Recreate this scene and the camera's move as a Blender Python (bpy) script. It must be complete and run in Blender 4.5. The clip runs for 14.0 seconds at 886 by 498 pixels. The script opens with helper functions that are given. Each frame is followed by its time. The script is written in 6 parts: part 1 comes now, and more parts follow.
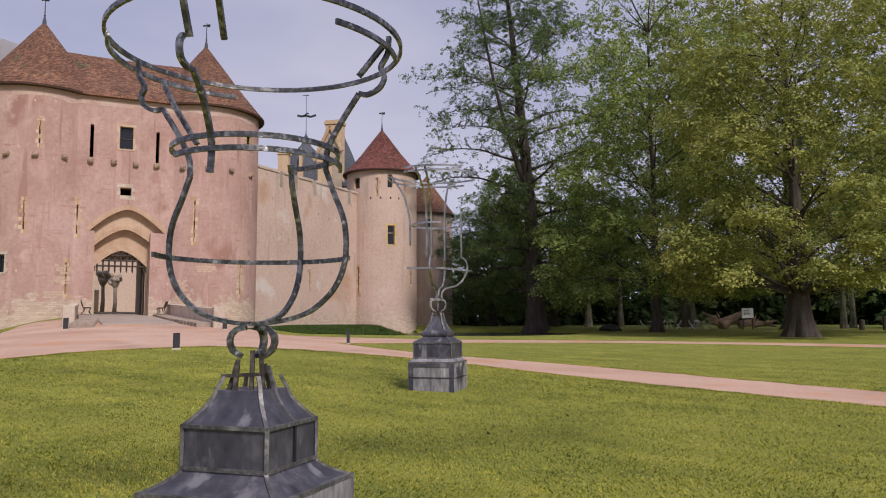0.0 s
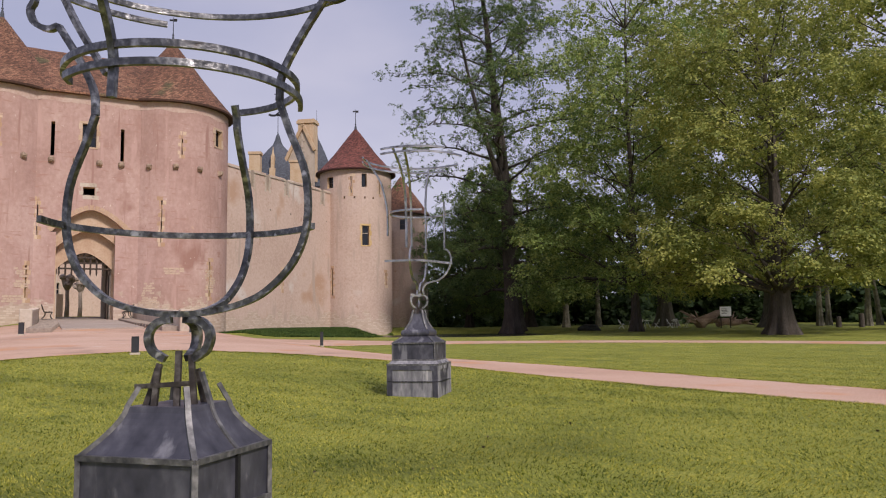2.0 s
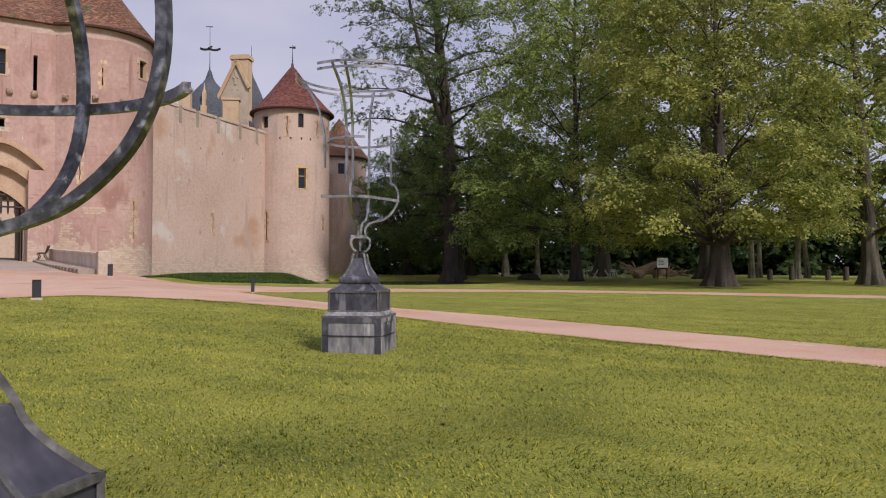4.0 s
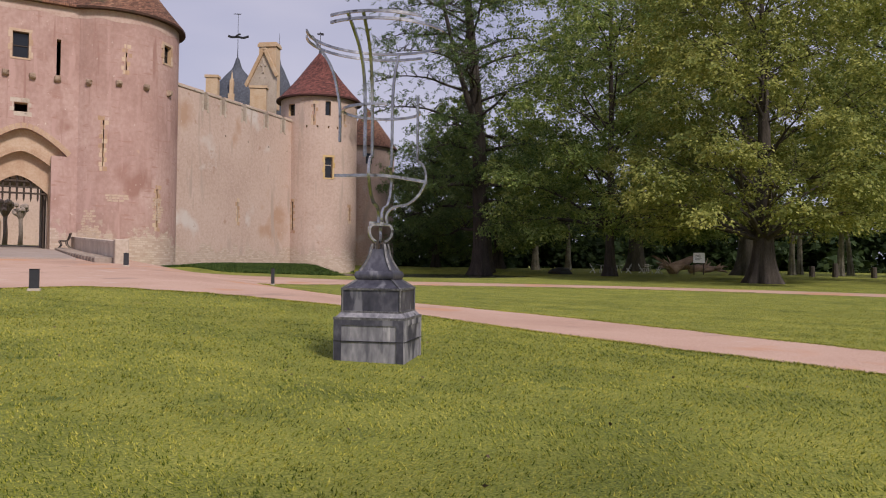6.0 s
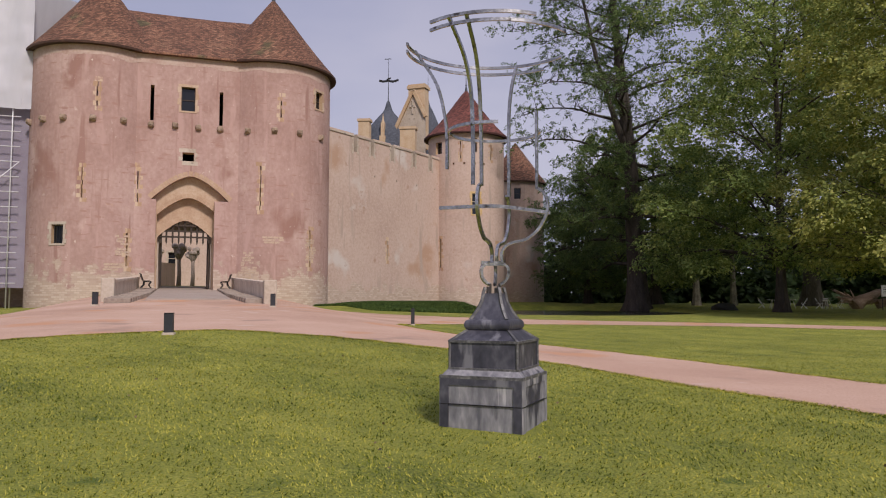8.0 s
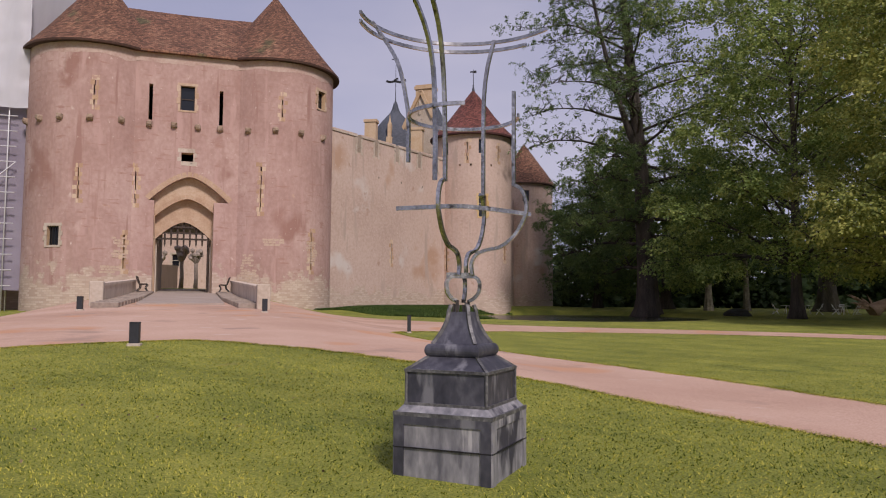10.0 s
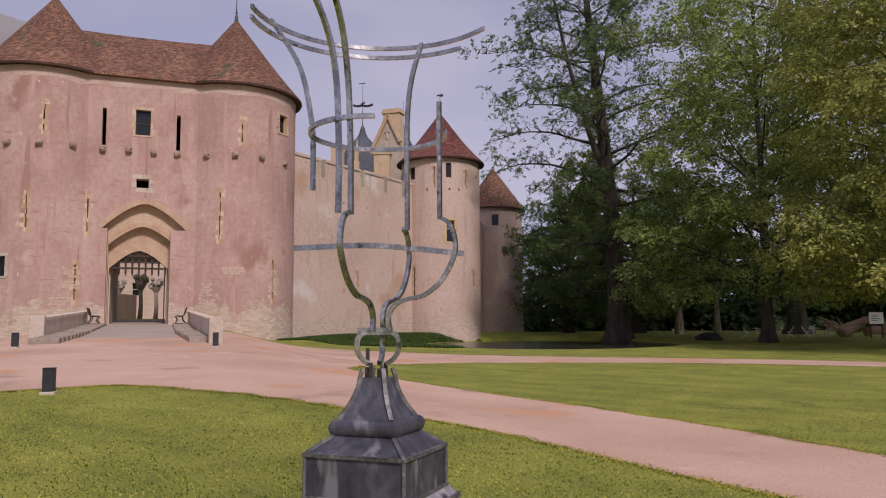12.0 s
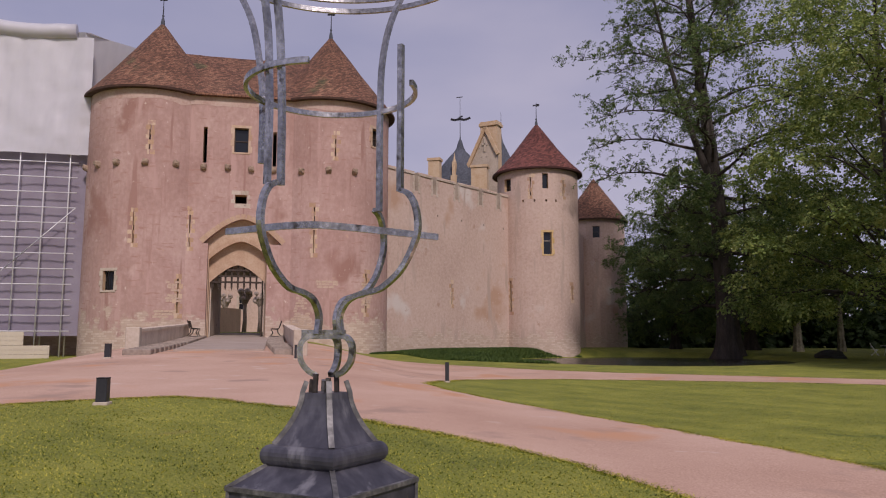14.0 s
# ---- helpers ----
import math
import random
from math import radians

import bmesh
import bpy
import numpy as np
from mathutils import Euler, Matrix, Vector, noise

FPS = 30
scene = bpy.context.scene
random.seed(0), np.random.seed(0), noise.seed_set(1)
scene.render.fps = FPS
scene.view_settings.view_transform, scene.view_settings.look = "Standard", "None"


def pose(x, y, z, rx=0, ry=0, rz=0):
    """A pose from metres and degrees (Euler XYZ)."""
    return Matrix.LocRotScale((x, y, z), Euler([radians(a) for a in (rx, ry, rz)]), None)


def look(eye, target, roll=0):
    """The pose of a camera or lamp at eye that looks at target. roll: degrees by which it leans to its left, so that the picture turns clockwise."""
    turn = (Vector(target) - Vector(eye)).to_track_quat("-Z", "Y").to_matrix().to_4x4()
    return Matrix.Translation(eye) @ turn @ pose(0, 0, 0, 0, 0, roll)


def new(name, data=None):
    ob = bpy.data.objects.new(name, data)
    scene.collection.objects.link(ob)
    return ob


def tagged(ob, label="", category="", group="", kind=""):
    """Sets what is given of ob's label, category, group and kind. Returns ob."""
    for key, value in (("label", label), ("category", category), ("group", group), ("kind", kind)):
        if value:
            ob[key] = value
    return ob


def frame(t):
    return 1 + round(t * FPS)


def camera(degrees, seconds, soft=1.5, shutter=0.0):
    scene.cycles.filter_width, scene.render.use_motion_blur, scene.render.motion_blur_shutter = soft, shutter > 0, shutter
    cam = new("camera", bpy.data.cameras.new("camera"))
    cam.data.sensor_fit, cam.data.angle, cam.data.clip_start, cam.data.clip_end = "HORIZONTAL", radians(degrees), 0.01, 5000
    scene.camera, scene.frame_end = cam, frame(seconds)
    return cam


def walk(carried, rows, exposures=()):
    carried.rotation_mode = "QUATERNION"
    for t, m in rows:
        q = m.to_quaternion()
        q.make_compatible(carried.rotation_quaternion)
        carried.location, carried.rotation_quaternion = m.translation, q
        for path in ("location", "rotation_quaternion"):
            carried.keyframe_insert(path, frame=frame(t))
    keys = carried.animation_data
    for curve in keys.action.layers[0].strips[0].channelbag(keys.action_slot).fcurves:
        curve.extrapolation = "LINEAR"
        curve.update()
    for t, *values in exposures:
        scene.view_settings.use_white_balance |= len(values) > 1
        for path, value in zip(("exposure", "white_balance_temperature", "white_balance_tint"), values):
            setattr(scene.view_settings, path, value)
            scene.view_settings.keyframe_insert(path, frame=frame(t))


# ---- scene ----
cam = camera(60.6, 14.0, 1.1)
PATH = [
    (0, (0.51, -0.965, 1.423), (0.46, 1.025, 1.619), -0.3),
    (0.5, (0.529, -0.727, 1.417), (0.48, 1.262, 1.615), -0.2),
    (1, (0.522, -0.413, 1.413), (0.472, 1.577, 1.612), -0.2),
    (1.5, (0.412, -0.023, 1.388), (0.39, 1.966, 1.598), -0.6),
    (2, (0.366, 0.335, 1.356), (0.383, 2.325, 1.557), -0.9),
    (2.5, (0.35, 0.727, 1.348), (0.4, 2.72, 1.508), -0.6),
    (3, (0.295, 1.101, 1.336), (0.397, 3.095, 1.456), -0.0),
    (3.2, (0.266, 1.277, 1.332), (0.392, 3.27, 1.438), -0.1),
    (5.3, (0.268, 3.121, 1.376), (0.469, 5.11, 1.405), 0.1),
    (5.5, (0.291, 3.286, 1.37), (0.455, 5.279, 1.398), 0.2),
    (6, (0.33, 3.728, 1.375), (0.437, 5.725, 1.417), 0.6),
    (6.5, (0.395, 4.144, 1.397), (0.44, 6.142, 1.475), 0.7),
    (7, (0.528, 4.487, 1.437), (0.427, 6.481, 1.547), 0.3),
    (7.5, (0.622, 4.857, 1.458), (0.419, 6.843, 1.585), 0.3),
    (8, (0.688, 5.204, 1.496), (0.393, 7.177, 1.629), 0.1),
    (8.2, (0.71, 5.347, 1.499), (0.38, 7.315, 1.636), 0.3),
    (10.3, (0.981, 6.796, 1.679), (0.661, 8.765, 1.819), 0.4),
    (10.5, (1.006, 6.927, 1.703), (0.7, 8.898, 1.851), 0.3),
    (11, (1.046, 7.233, 1.787), (0.765, 9.206, 1.957), 0.0),
    (11.5, (1.054, 7.573, 1.877), (0.795, 9.546, 2.067), -0.2),
    (12, (1.158, 7.913, 1.903), (0.907, 9.887, 2.105), -0.4),
    (12.5, (1.292, 8.242, 1.925), (1.048, 10.216, 2.138), -0.3),
    (13, (1.479, 8.559, 1.905), (1.216, 10.53, 2.124), -0.4),
    (13.5, (1.644, 8.885, 1.882), (1.244, 10.828, 2.132), -0.1),
    (14, (1.757, 9.182, 1.83), (1.235, 11.097, 2.073), -0.0),
]
walk(cam, [(t, look(eye, target, roll)) for t, eye, target, roll in PATH],
     [(0, 0.11, 6350, 15), (3, 0.16, 6350, 15), (7.5, 0.0, 6350, 15), (11, -0.08, 6350, 20), (12.5, -0.11, 6350, 21), (14, -0.25, 6350, 23)])

# ---- world and sun ----
world = bpy.data.worlds.new("overcast_sky")
scene.world = world
world.use_nodes = True
wn, wl = world.node_tree.nodes, world.node_tree.links
wn.clear()
w_out, w_bg, w_sky = wn.new("ShaderNodeOutputWorld"), wn.new("ShaderNodeBackground"), wn.new("ShaderNodeTexSky")
w_sky.sky_type, w_sky.sun_disc = "NISHITA", False
w_sky.sun_elevation, w_sky.sun_rotation = radians(40), radians(147)
w_mix, w_co, w_map = wn.new("ShaderNodeMix"), wn.new("ShaderNodeTexCoord"), wn.new("ShaderNodeMapping")
w_noise, w_ramp = wn.new("ShaderNodeTexNoise"), wn.new("ShaderNodeValToRGB")
w_map.inputs["Scale"].default_value = (1, 1, 2.6)
w_noise.inputs["Scale"].default_value, w_noise.inputs["Detail"].default_value = 1.6, 5
w_ramp.color_ramp.elements[0].position, w_ramp.color_ramp.elements[1].position = 0.3, 0.72
w_ramp.color_ramp.elements[0].color = (2.3, 2.55, 3.85, 1)
w_ramp.color_ramp.elements[1].color = (4.5, 4.35, 5.1, 1)
w_mix.data_type = "RGBA"
w_mix.inputs[0].default_value = 0.88
wl.new(w_co.outputs["Generated"], w_map.inputs[0])
wl.new(w_map.outputs[0], w_noise.inputs[0])
wl.new(w_noise.outputs[0], w_ramp.inputs[0])
wl.new(w_sky.outputs[0], w_mix.inputs[6])
wl.new(w_ramp.outputs[0], w_mix.inputs[7])
wl.new(w_mix.outputs[2], w_bg.inputs[0])
w_bg.inputs[1].default_value = 0.119
wl.new(w_bg.outputs[0], w_out.inputs[0])
sun = new("sun", bpy.data.lights.new("sun", "SUN"))
sun.data.energy, sun.data.angle, sun.data.color = 2.9, radians(9), (1.0, 0.92, 0.83)
sun.matrix_world = look((27, -42, 41.8), (0, 0, 0))


# ---- helpers of this scene ----
def link_bm(name, bm, material, parent=None):
    me = bpy.data.meshes.new(name)
    bm.to_mesh(me)
    bm.free()
    ob = new(name, me)
    for m in material if isinstance(material, (list, tuple)) else [material]:
        me.materials.append(m)
    ob.parent = parent
    return ob


def part(name, bm, material, parent, label=""):
    ob = link_bm(name, bm, material, parent)
    return tagged(ob, label)


def thing(name, at, label, category, group="", turn=0.0):
    ob = new(name)
    ob.empty_display_size = 0.2
    ob.matrix_world = pose(*at, 0, 0, turn)
    return tagged(ob, label, category, group)


def raw(name, verts, faces, material, parent=None):
    """One mesh from lists or arrays of places and faces."""
    me = bpy.data.meshes.new(name)
    me.from_pydata(verts, [], faces)
    me.materials.append(material)
    ob = new(name, me)
    ob.parent = parent
    return ob


def soup(name, quads, material, parent=None):
    """One mesh of loose faces: an array of faces x corners x 3."""
    n, k, _ = quads.shape
    me = bpy.data.meshes.new(name)
    me.vertices.add(n * k)
    me.vertices.foreach_set("co", quads.astype(np.float32).ravel())
    me.loops.add(n * k)
    me.loops.foreach_set("vertex_index", np.arange(n * k, dtype=np.int32))
    me.polygons.add(n)
    me.polygons.foreach_set("loop_start", np.arange(0, n * k, k, dtype=np.int32))
    me.polygons.foreach_set("loop_total", np.full(n, k, dtype=np.int32))
    me.update(calc_edges=True)
    me.materials.append(material)
    ob = new(name, me)
    ob.parent = parent
    return ob


def add_box(bm, x0, x1, y0, y1, z0, z1, m=Matrix(), bevel=0.0):
    vs = [bm.verts.new(m @ Vector((x, y, z))) for x in (x0, x1) for y in (y0, y1) for z in (z0, z1)]
    fs = [bm.faces.new([vs[i] for i in f]) for f in ((0, 1, 3, 2), (4, 6, 7, 5), (0, 4, 5, 1), (2, 3, 7, 6), (0, 2, 6, 4), (1, 5, 7, 3))]
    if bevel:
        es = list({e for f in fs for e in f.edges})
        bmesh.ops.bevel(bm, geom=es, offset=bevel, segments=1, affect="EDGES")
    return bm


def box(x0, x1, y0, y1, z0, z1, m=Matrix(), bevel=0.0):
    return add_box(bmesh.new(), x0, x1, y0, y1, z0, z1, m, bevel)


def add_lathe(bm, profile, sides=24, a0=0.0, a1=360.0, m=Matrix()):
    """Turn a profile of (radius, height) about z."""
    closed = a1 - a0 >= 360
    n = sides if closed else sides + 1
    rings = []
    for r, z in profile:
        rings.append([bm.verts.new(m @ Vector((r * math.cos(radians(a0 + (a1 - a0) * i / sides)), r * math.sin(radians(a0 + (a1 - a0) * i / sides)), z))) for i in range(n)])
    for lo, hi in zip(rings, rings[1:]):
        for i in range(sides):
            j = (i + 1) % n
            try:
                bm.faces.new((lo[i], lo[j], hi[j], hi[i]))
            except ValueError:
                pass
    return bm


def add_square_rings(bm, profile, m=Matrix(), cap=True):
    """A square tower of rings: (side, height) from the bottom to the top."""
    rings = []
    for a, z in profile:
        h = a / 2
        rings.append([bm.verts.new(m @ Vector(p)) for p in ((-h, -h, z), (h, -h, z), (h, h, z), (-h, h, z))])
    for lo, hi in zip(rings, rings[1:]):
        for i in range(4):
            bm.faces.new((lo[i], lo[(i + 1) % 4], hi[(i + 1) % 4], hi[i]))
    if cap:
        bm.faces.new(rings[-1])
        bm.faces.new(rings[0][::-1])
    return bm


def smooth_line(points, steps=6):
    """A rounder line through the points (Catmull-Rom)."""
    ps = [Vector(p) for p in points]
    ps = [2 * ps[0] - ps[1]] + ps + [2 * ps[-1] - ps[-2]]
    out = []
    for a, b, c, d in zip(ps, ps[1:], ps[2:], ps[3:]):
        for i in range(steps):
            t = i / steps
            out.append(0.5 * (2 * b + (c - a) * t + (2 * a - 5 * b + 4 * c - d) * t * t + (3 * b - a - 3 * c + d) * t ** 3))
    return out + [ps[-2]]


def add_bar(bm, points, width, thick, side=None, sides=4):
    """A bar of flat section along a line; side(p) gives the direction of its width."""
    ps = [Vector(p) for p in points]
    rings = []
    for i, p in enumerate(ps):
        d = (ps[min(i + 1, len(ps) - 1)] - ps[max(i - 1, 0)]).normalized()
        s = Vector(side(p)) if side else Vector((0, 0, 1)) if abs(d.z) < 0.9 else Vector((1, 0, 0))
        s = (s - s.dot(d) * d)
        s = s.normalized() if s.length > 1e-4 else d.orthogonal().normalized()
        n = d.cross(s)
        rings.append([bm.verts.new(p + s * width / 2 * a + n * thick / 2 * b) for a, b in ((-1, -1), (1, -1), (1, 1), (-1, 1))])
    for lo, hi in zip(rings, rings[1:]):
        for i in range(4):
            bm.faces.new((lo[i], lo[(i + 1) % 4], hi[(i + 1) % 4], hi[i]))
    bm.faces.new(rings[0][::-1])
    bm.faces.new(rings[-1])
    return bm


def add_tube(bm, points, radii, sides=6):
    ps = [Vector(p) for p in points]
    rings = []
    s = None
    for i, p in enumerate(ps):
        d = (ps[min(i + 1, len(ps) - 1)] - ps[max(i - 1, 0)]).normalized()
        s = d.orthogonal().normalized() if s is None else (s - s.dot(d) * d).normalized()
        n = d.cross(s)
        r = radii[i] if isinstance(radii, (list, tuple)) else radii
        rings.append([bm.verts.new(p + r * (math.cos(2 * math.pi * k / sides) * s + math.sin(2 * math.pi * k / sides) * n)) for k in range(sides)])
    for lo, hi in zip(rings, rings[1:]):
        for i in range(sides):
            f = bm.faces.new((lo[i], lo[(i + 1) % sides], hi[(i + 1) % sides], hi[i]))
            f.smooth = True
    bm.faces.new(rings[0][::-1])
    bm.faces.new(rings[-1])
    return bm


# ---- materials ----
def material(name, colours, scale=1.0, fine=12.0, rough=0.85, bump=0.3, metal=0.0, island=0.0, stretch=(1, 1, 1), fine_mix=0.45, spots=None, bump_dist=0.02, through_light=0.0, bands=None):
    """Colours mixed by coarse and fine noise, with relief; spots: (colour, scale, threshold) of stains."""
    m = bpy.data.materials.new(name)
    m.use_nodes = True
    n, l = m.node_tree.nodes, m.node_tree.links
    b = n["Principled BSDF"]
    co, mp = n.new("ShaderNodeTexCoord"), n.new("ShaderNodeMapping")
    mp.inputs["Scale"].default_value = stretch
    l.new(co.outputs["Object"], mp.inputs[0])
    big, small = n.new("ShaderNodeTexNoise"), n.new("ShaderNodeTexNoise")
    big.inputs["Scale"].default_value, big.inputs["Detail"].default_value = scale, 6
    small.inputs["Scale"].default_value, small.inputs["Detail"].default_value = fine, 5
    l.new(mp.outputs[0], big.inputs[0])
    l.new(mp.outputs[0], small.inputs[0])
    mix = n.new("ShaderNodeMix")
    mix.inputs[0].default_value = fine_mix
    l.new(big.outputs[0], mix.inputs[2])
    l.new(small.outputs[0], mix.inputs[3])
    fac = mix.outputs[0]
    if island:
        geo, add = n.new("ShaderNodeNewGeometry"), n.new("ShaderNodeMath")
        add.operation = "MULTIPLY_ADD"
        add.inputs[1].default_value, add.inputs[2].default_value = island, 0.0
        l.new(geo.outputs["Random Per Island"], add.inputs[0])
        add2 = n.new("ShaderNodeMath")
        l.new(add.outputs[0], add2.inputs[0])
        l.new(fac, add2.inputs[1])
        sub = n.new("ShaderNodeMath")
        sub.operation = "SUBTRACT"
        l.new(add2.outputs[0], sub.inputs[0])
        sub.inputs[1].default_value = island / 2
        fac = sub.outputs[0]
    if bands:
        way, turn_, amount = bands
        own, bn, mr, ad = n.new("ShaderNodeMapping"), n.new("ShaderNodeTexNoise"), n.new("ShaderNodeMapRange"), n.new("ShaderNodeMath")
        own.vector_type = "TEXTURE"
        own.inputs["Scale"].default_value, own.inputs["Rotation"].default_value = way, (0, 0, radians(turn_))
        bn.inputs["Scale"].default_value, bn.inputs["Detail"].default_value = 1.0, 4
        mr.inputs[1].default_value, mr.inputs[2].default_value, mr.inputs[3].default_value, mr.inputs[4].default_value = 0.35, 0.65, -amount, amount
        l.new(co.outputs["Object"], own.inputs[0])
        l.new(own.outputs[0], bn.inputs[0])
        l.new(bn.outputs[0], mr.inputs[0])
        l.new(mr.outputs[0], ad.inputs[0])
        l.new(fac, ad.inputs[1])
        fac = ad.outputs[0]
    ramp = n.new("ShaderNodeValToRGB")
    e = ramp.color_ramp.elements
    k = len(colours)
    for i, c in enumerate(colours):
        el = e[i] if i < 2 else e.new(1.0)
        el.color = (*c, 1)
    for i in range(k):
        e[i].position = 0.32 + 0.36 * i / max(1, k - 1)
    l.new(fac, ramp.inputs[0])
    colour = ramp.outputs[0]
    for c, sc, th, *way in spots or ():
        sp, sr, mx = n.new("ShaderNodeTexNoise"), n.new("ShaderNodeValToRGB"), n.new("ShaderNodeMix")
        sp.inputs["Scale"].default_value, sp.inputs["Detail"].default_value = sc, 7
        if way:
            own = n.new("ShaderNodeMapping")
            own.inputs["Scale"].default_value, own.inputs["Rotation"].default_value = way[0], (0, 0, radians(way[1]))
            l.new(co.outputs["Object"], own.inputs[0])
            l.new(own.outputs[0], sp.inputs[0])
        else:
            l.new(mp.outputs[0], sp.inputs[0])
        sr.color_ramp.elements[0].position, sr.color_ramp.elements[1].position = th, th + 0.08
        l.new(sp.outputs[0], sr.inputs[0])
        mx.data_type = "RGBA"
        l.new(sr.outputs[0], mx.inputs[0])
        l.new(colour, mx.inputs[6])
        mx.inputs[7].default_value = (*c, 1)
        colour = mx.outputs[2]
    l.new(colour, b.inputs["Base Color"])
    b.inputs["Roughness"].default_value, b.inputs["Metallic"].default_value = rough, metal
    if bump:
        bp = n.new("ShaderNodeBump")
        bp.inputs["Strength"].default_value, bp.inputs["Distance"].default_value = bump, bump_dist
        l.new(mix.outputs[0], bp.inputs["Height"])
        l.new(bp.outputs[0], b.inputs["Normal"])
    if through_light:
        tr, ad = n.new("ShaderNodeBsdfTranslucent"), n.new("ShaderNodeMixShader")
        ad.inputs[0].default_value = through_light
        l.new(colour, tr.inputs[0])
        l.new(b.outputs[0], ad.inputs[1])
        l.new(tr.outputs[0], ad.inputs[2])
        l.new(ad.outputs[0], n["Material Output"].inputs[0])
    return m


def masonry(m, colours, brick=(0.42, 0.16), foot=2.6, spread=2.6, ragged=0.45):
    """Lets bare courses of stone show through the render of a wall up to an uneven height, and here and there above it."""
    n, l = m.node_tree.nodes, m.node_tree.links
    b = n["Principled BSDF"]
    old = b.inputs["Base Color"].links[0].from_socket
    uv = n.new("ShaderNodeUVMap")
    br = n.new("ShaderNodeTexBrick")
    br.inputs["Scale"].default_value = 1.0
    br.inputs["Brick Width"].default_value, br.inputs["Row Height"].default_value = brick
    br.inputs["Mortar Size"].default_value, br.inputs["Mortar Smooth"].default_value = 0.018, 0.4
    for i, c in enumerate(colours[:3]):
        br.inputs[("Color1", "Color2", "Mortar")[i]].default_value = (*c, 1)
    l.new(uv.outputs[0], br.inputs[0])
    sep, noi, mul = n.new("ShaderNodeSeparateXYZ"), n.new("ShaderNodeTexNoise"), n.new("ShaderNodeMath")
    l.new(uv.outputs[0], sep.inputs[0])
    l.new(uv.outputs[0], noi.inputs[0])
    noi.inputs["Scale"].default_value, noi.inputs["Detail"].default_value, noi.inputs["Roughness"].default_value = ragged, 8, 0.68
    mul.operation = "MULTIPLY_ADD"
    l.new(noi.outputs[0], mul.inputs[0])
    mul.inputs[1].default_value, mul.inputs[2].default_value = spread * 4, foot - spread * 2
    less = n.new("ShaderNodeMapRange")
    dif = n.new("ShaderNodeMath")
    dif.operation = "SUBTRACT"
    l.new(mul.outputs[0], dif.inputs[0])
    l.new(sep.outputs[1], dif.inputs[1])
    l.new(dif.outputs[0], less.inputs[0])
    less.inputs[1].default_value, less.inputs[2].default_value = -0.15, 0.25
    mx = n.new("ShaderNodeMix")
    mx.data_type = "RGBA"
    l.new(less.outputs[0], mx.inputs[0])
    l.new(old, mx.inputs[6])
    l.new(br.outputs[0], mx.inputs[7])
    l.new(mx.outputs[2], b.inputs["Base Color"])
    return m


M_PLASTER = masonry(material("pink_lime_render", [(0.34, 0.205, 0.172), (0.435, 0.28, 0.24), (0.53, 0.375, 0.328)], 0.34, 5.0, 0.92, 0.5, fine_mix=0.36, spots=[((0.325, 0.18, 0.145), 0.35, 0.6), ((0.475, 0.31, 0.27), 1.0, 0.58, (1.6, 1.6, 0.22), 0), ((0.34, 0.195, 0.16), 1.0, 0.62, (2.2, 2.2, 0.16), 0), ((0.55, 0.39, 0.34), 0.5, 0.635), ((0.38, 0.22, 0.18), 2.2, 0.6, (0.5, 0.5, 2.4), 0), ((0.62, 0.5, 0.43), 1.4, 0.69), ((0.62, 0.43, 0.27), 0.8, 0.71), ((0.66, 0.55, 0.47), 4.0, 0.69), ((0.6, 0.46, 0.39), 9.0, 0.69), ((0.29, 0.17, 0.135), 6.0, 0.7)], stretch=(1, 1, 0.75), bump_dist=0.03), [(0.58, 0.47, 0.38), (0.44, 0.32, 0.25), (0.46, 0.35, 0.28)], brick=(0.36, 0.14), foot=3.2, spread=1.9, ragged=0.6)
M_CURTAIN = masonry(material("cream_lime_render", [(0.43, 0.31, 0.25), (0.53, 0.395, 0.325), (0.6, 0.47, 0.4)], 0.2, 5.0, 0.92, 0.45, spots=[((0.46, 0.3, 0.21), 0.2, 0.6), ((0.6, 0.53, 0.48), 0.3, 0.62), ((0.44, 0.34, 0.28), 1.0, 0.6, (1.4, 1.4, 0.2), 0), ((0.42, 0.28, 0.21), 1.2, 0.66), ((0.63, 0.54, 0.48), 6.0, 0.66), ((0.38, 0.27, 0.21), 7.0, 0.67)], bump_dist=0.03), [(0.58, 0.47, 0.38), (0.45, 0.34, 0.26), (0.46, 0.36, 0.29)], brick=(0.34, 0.14), foot=2.5, spread=1.2, ragged=0.6)
M_DRESSED = material("yellow_dressed_stone", [(0.43, 0.28, 0.16), (0.52, 0.36, 0.22), (0.58, 0.44, 0.3)], 1.2, 9.0, 0.9, 0.4, island=0.25)
M_PALE = material("pale_limestone", [(0.36, 0.29, 0.23), (0.47, 0.39, 0.31), (0.55, 0.47, 0.39)], 0.8, 8.0, 0.9, 0.4, island=0.2, spots=[((0.2, 0.17, 0.15), 1.4, 0.62)])
M_QUOIN = material("faded_ochre_stone", [(0.43, 0.28, 0.185), (0.5, 0.35, 0.24), (0.56, 0.425, 0.315)], 1.5, 9.0, 0.92, 0.4, island=0.4)
M_PARAPET = material("grey_streaked_limestone", [(0.5, 0.4, 0.32), (0.64, 0.53, 0.43), (0.74, 0.64, 0.53)], 1.0, 8.0, 0.92, 0.4, stretch=(1.2, 1.2, 0.5), spots=[((0.26, 0.21, 0.17), 1.2, 0.68)])
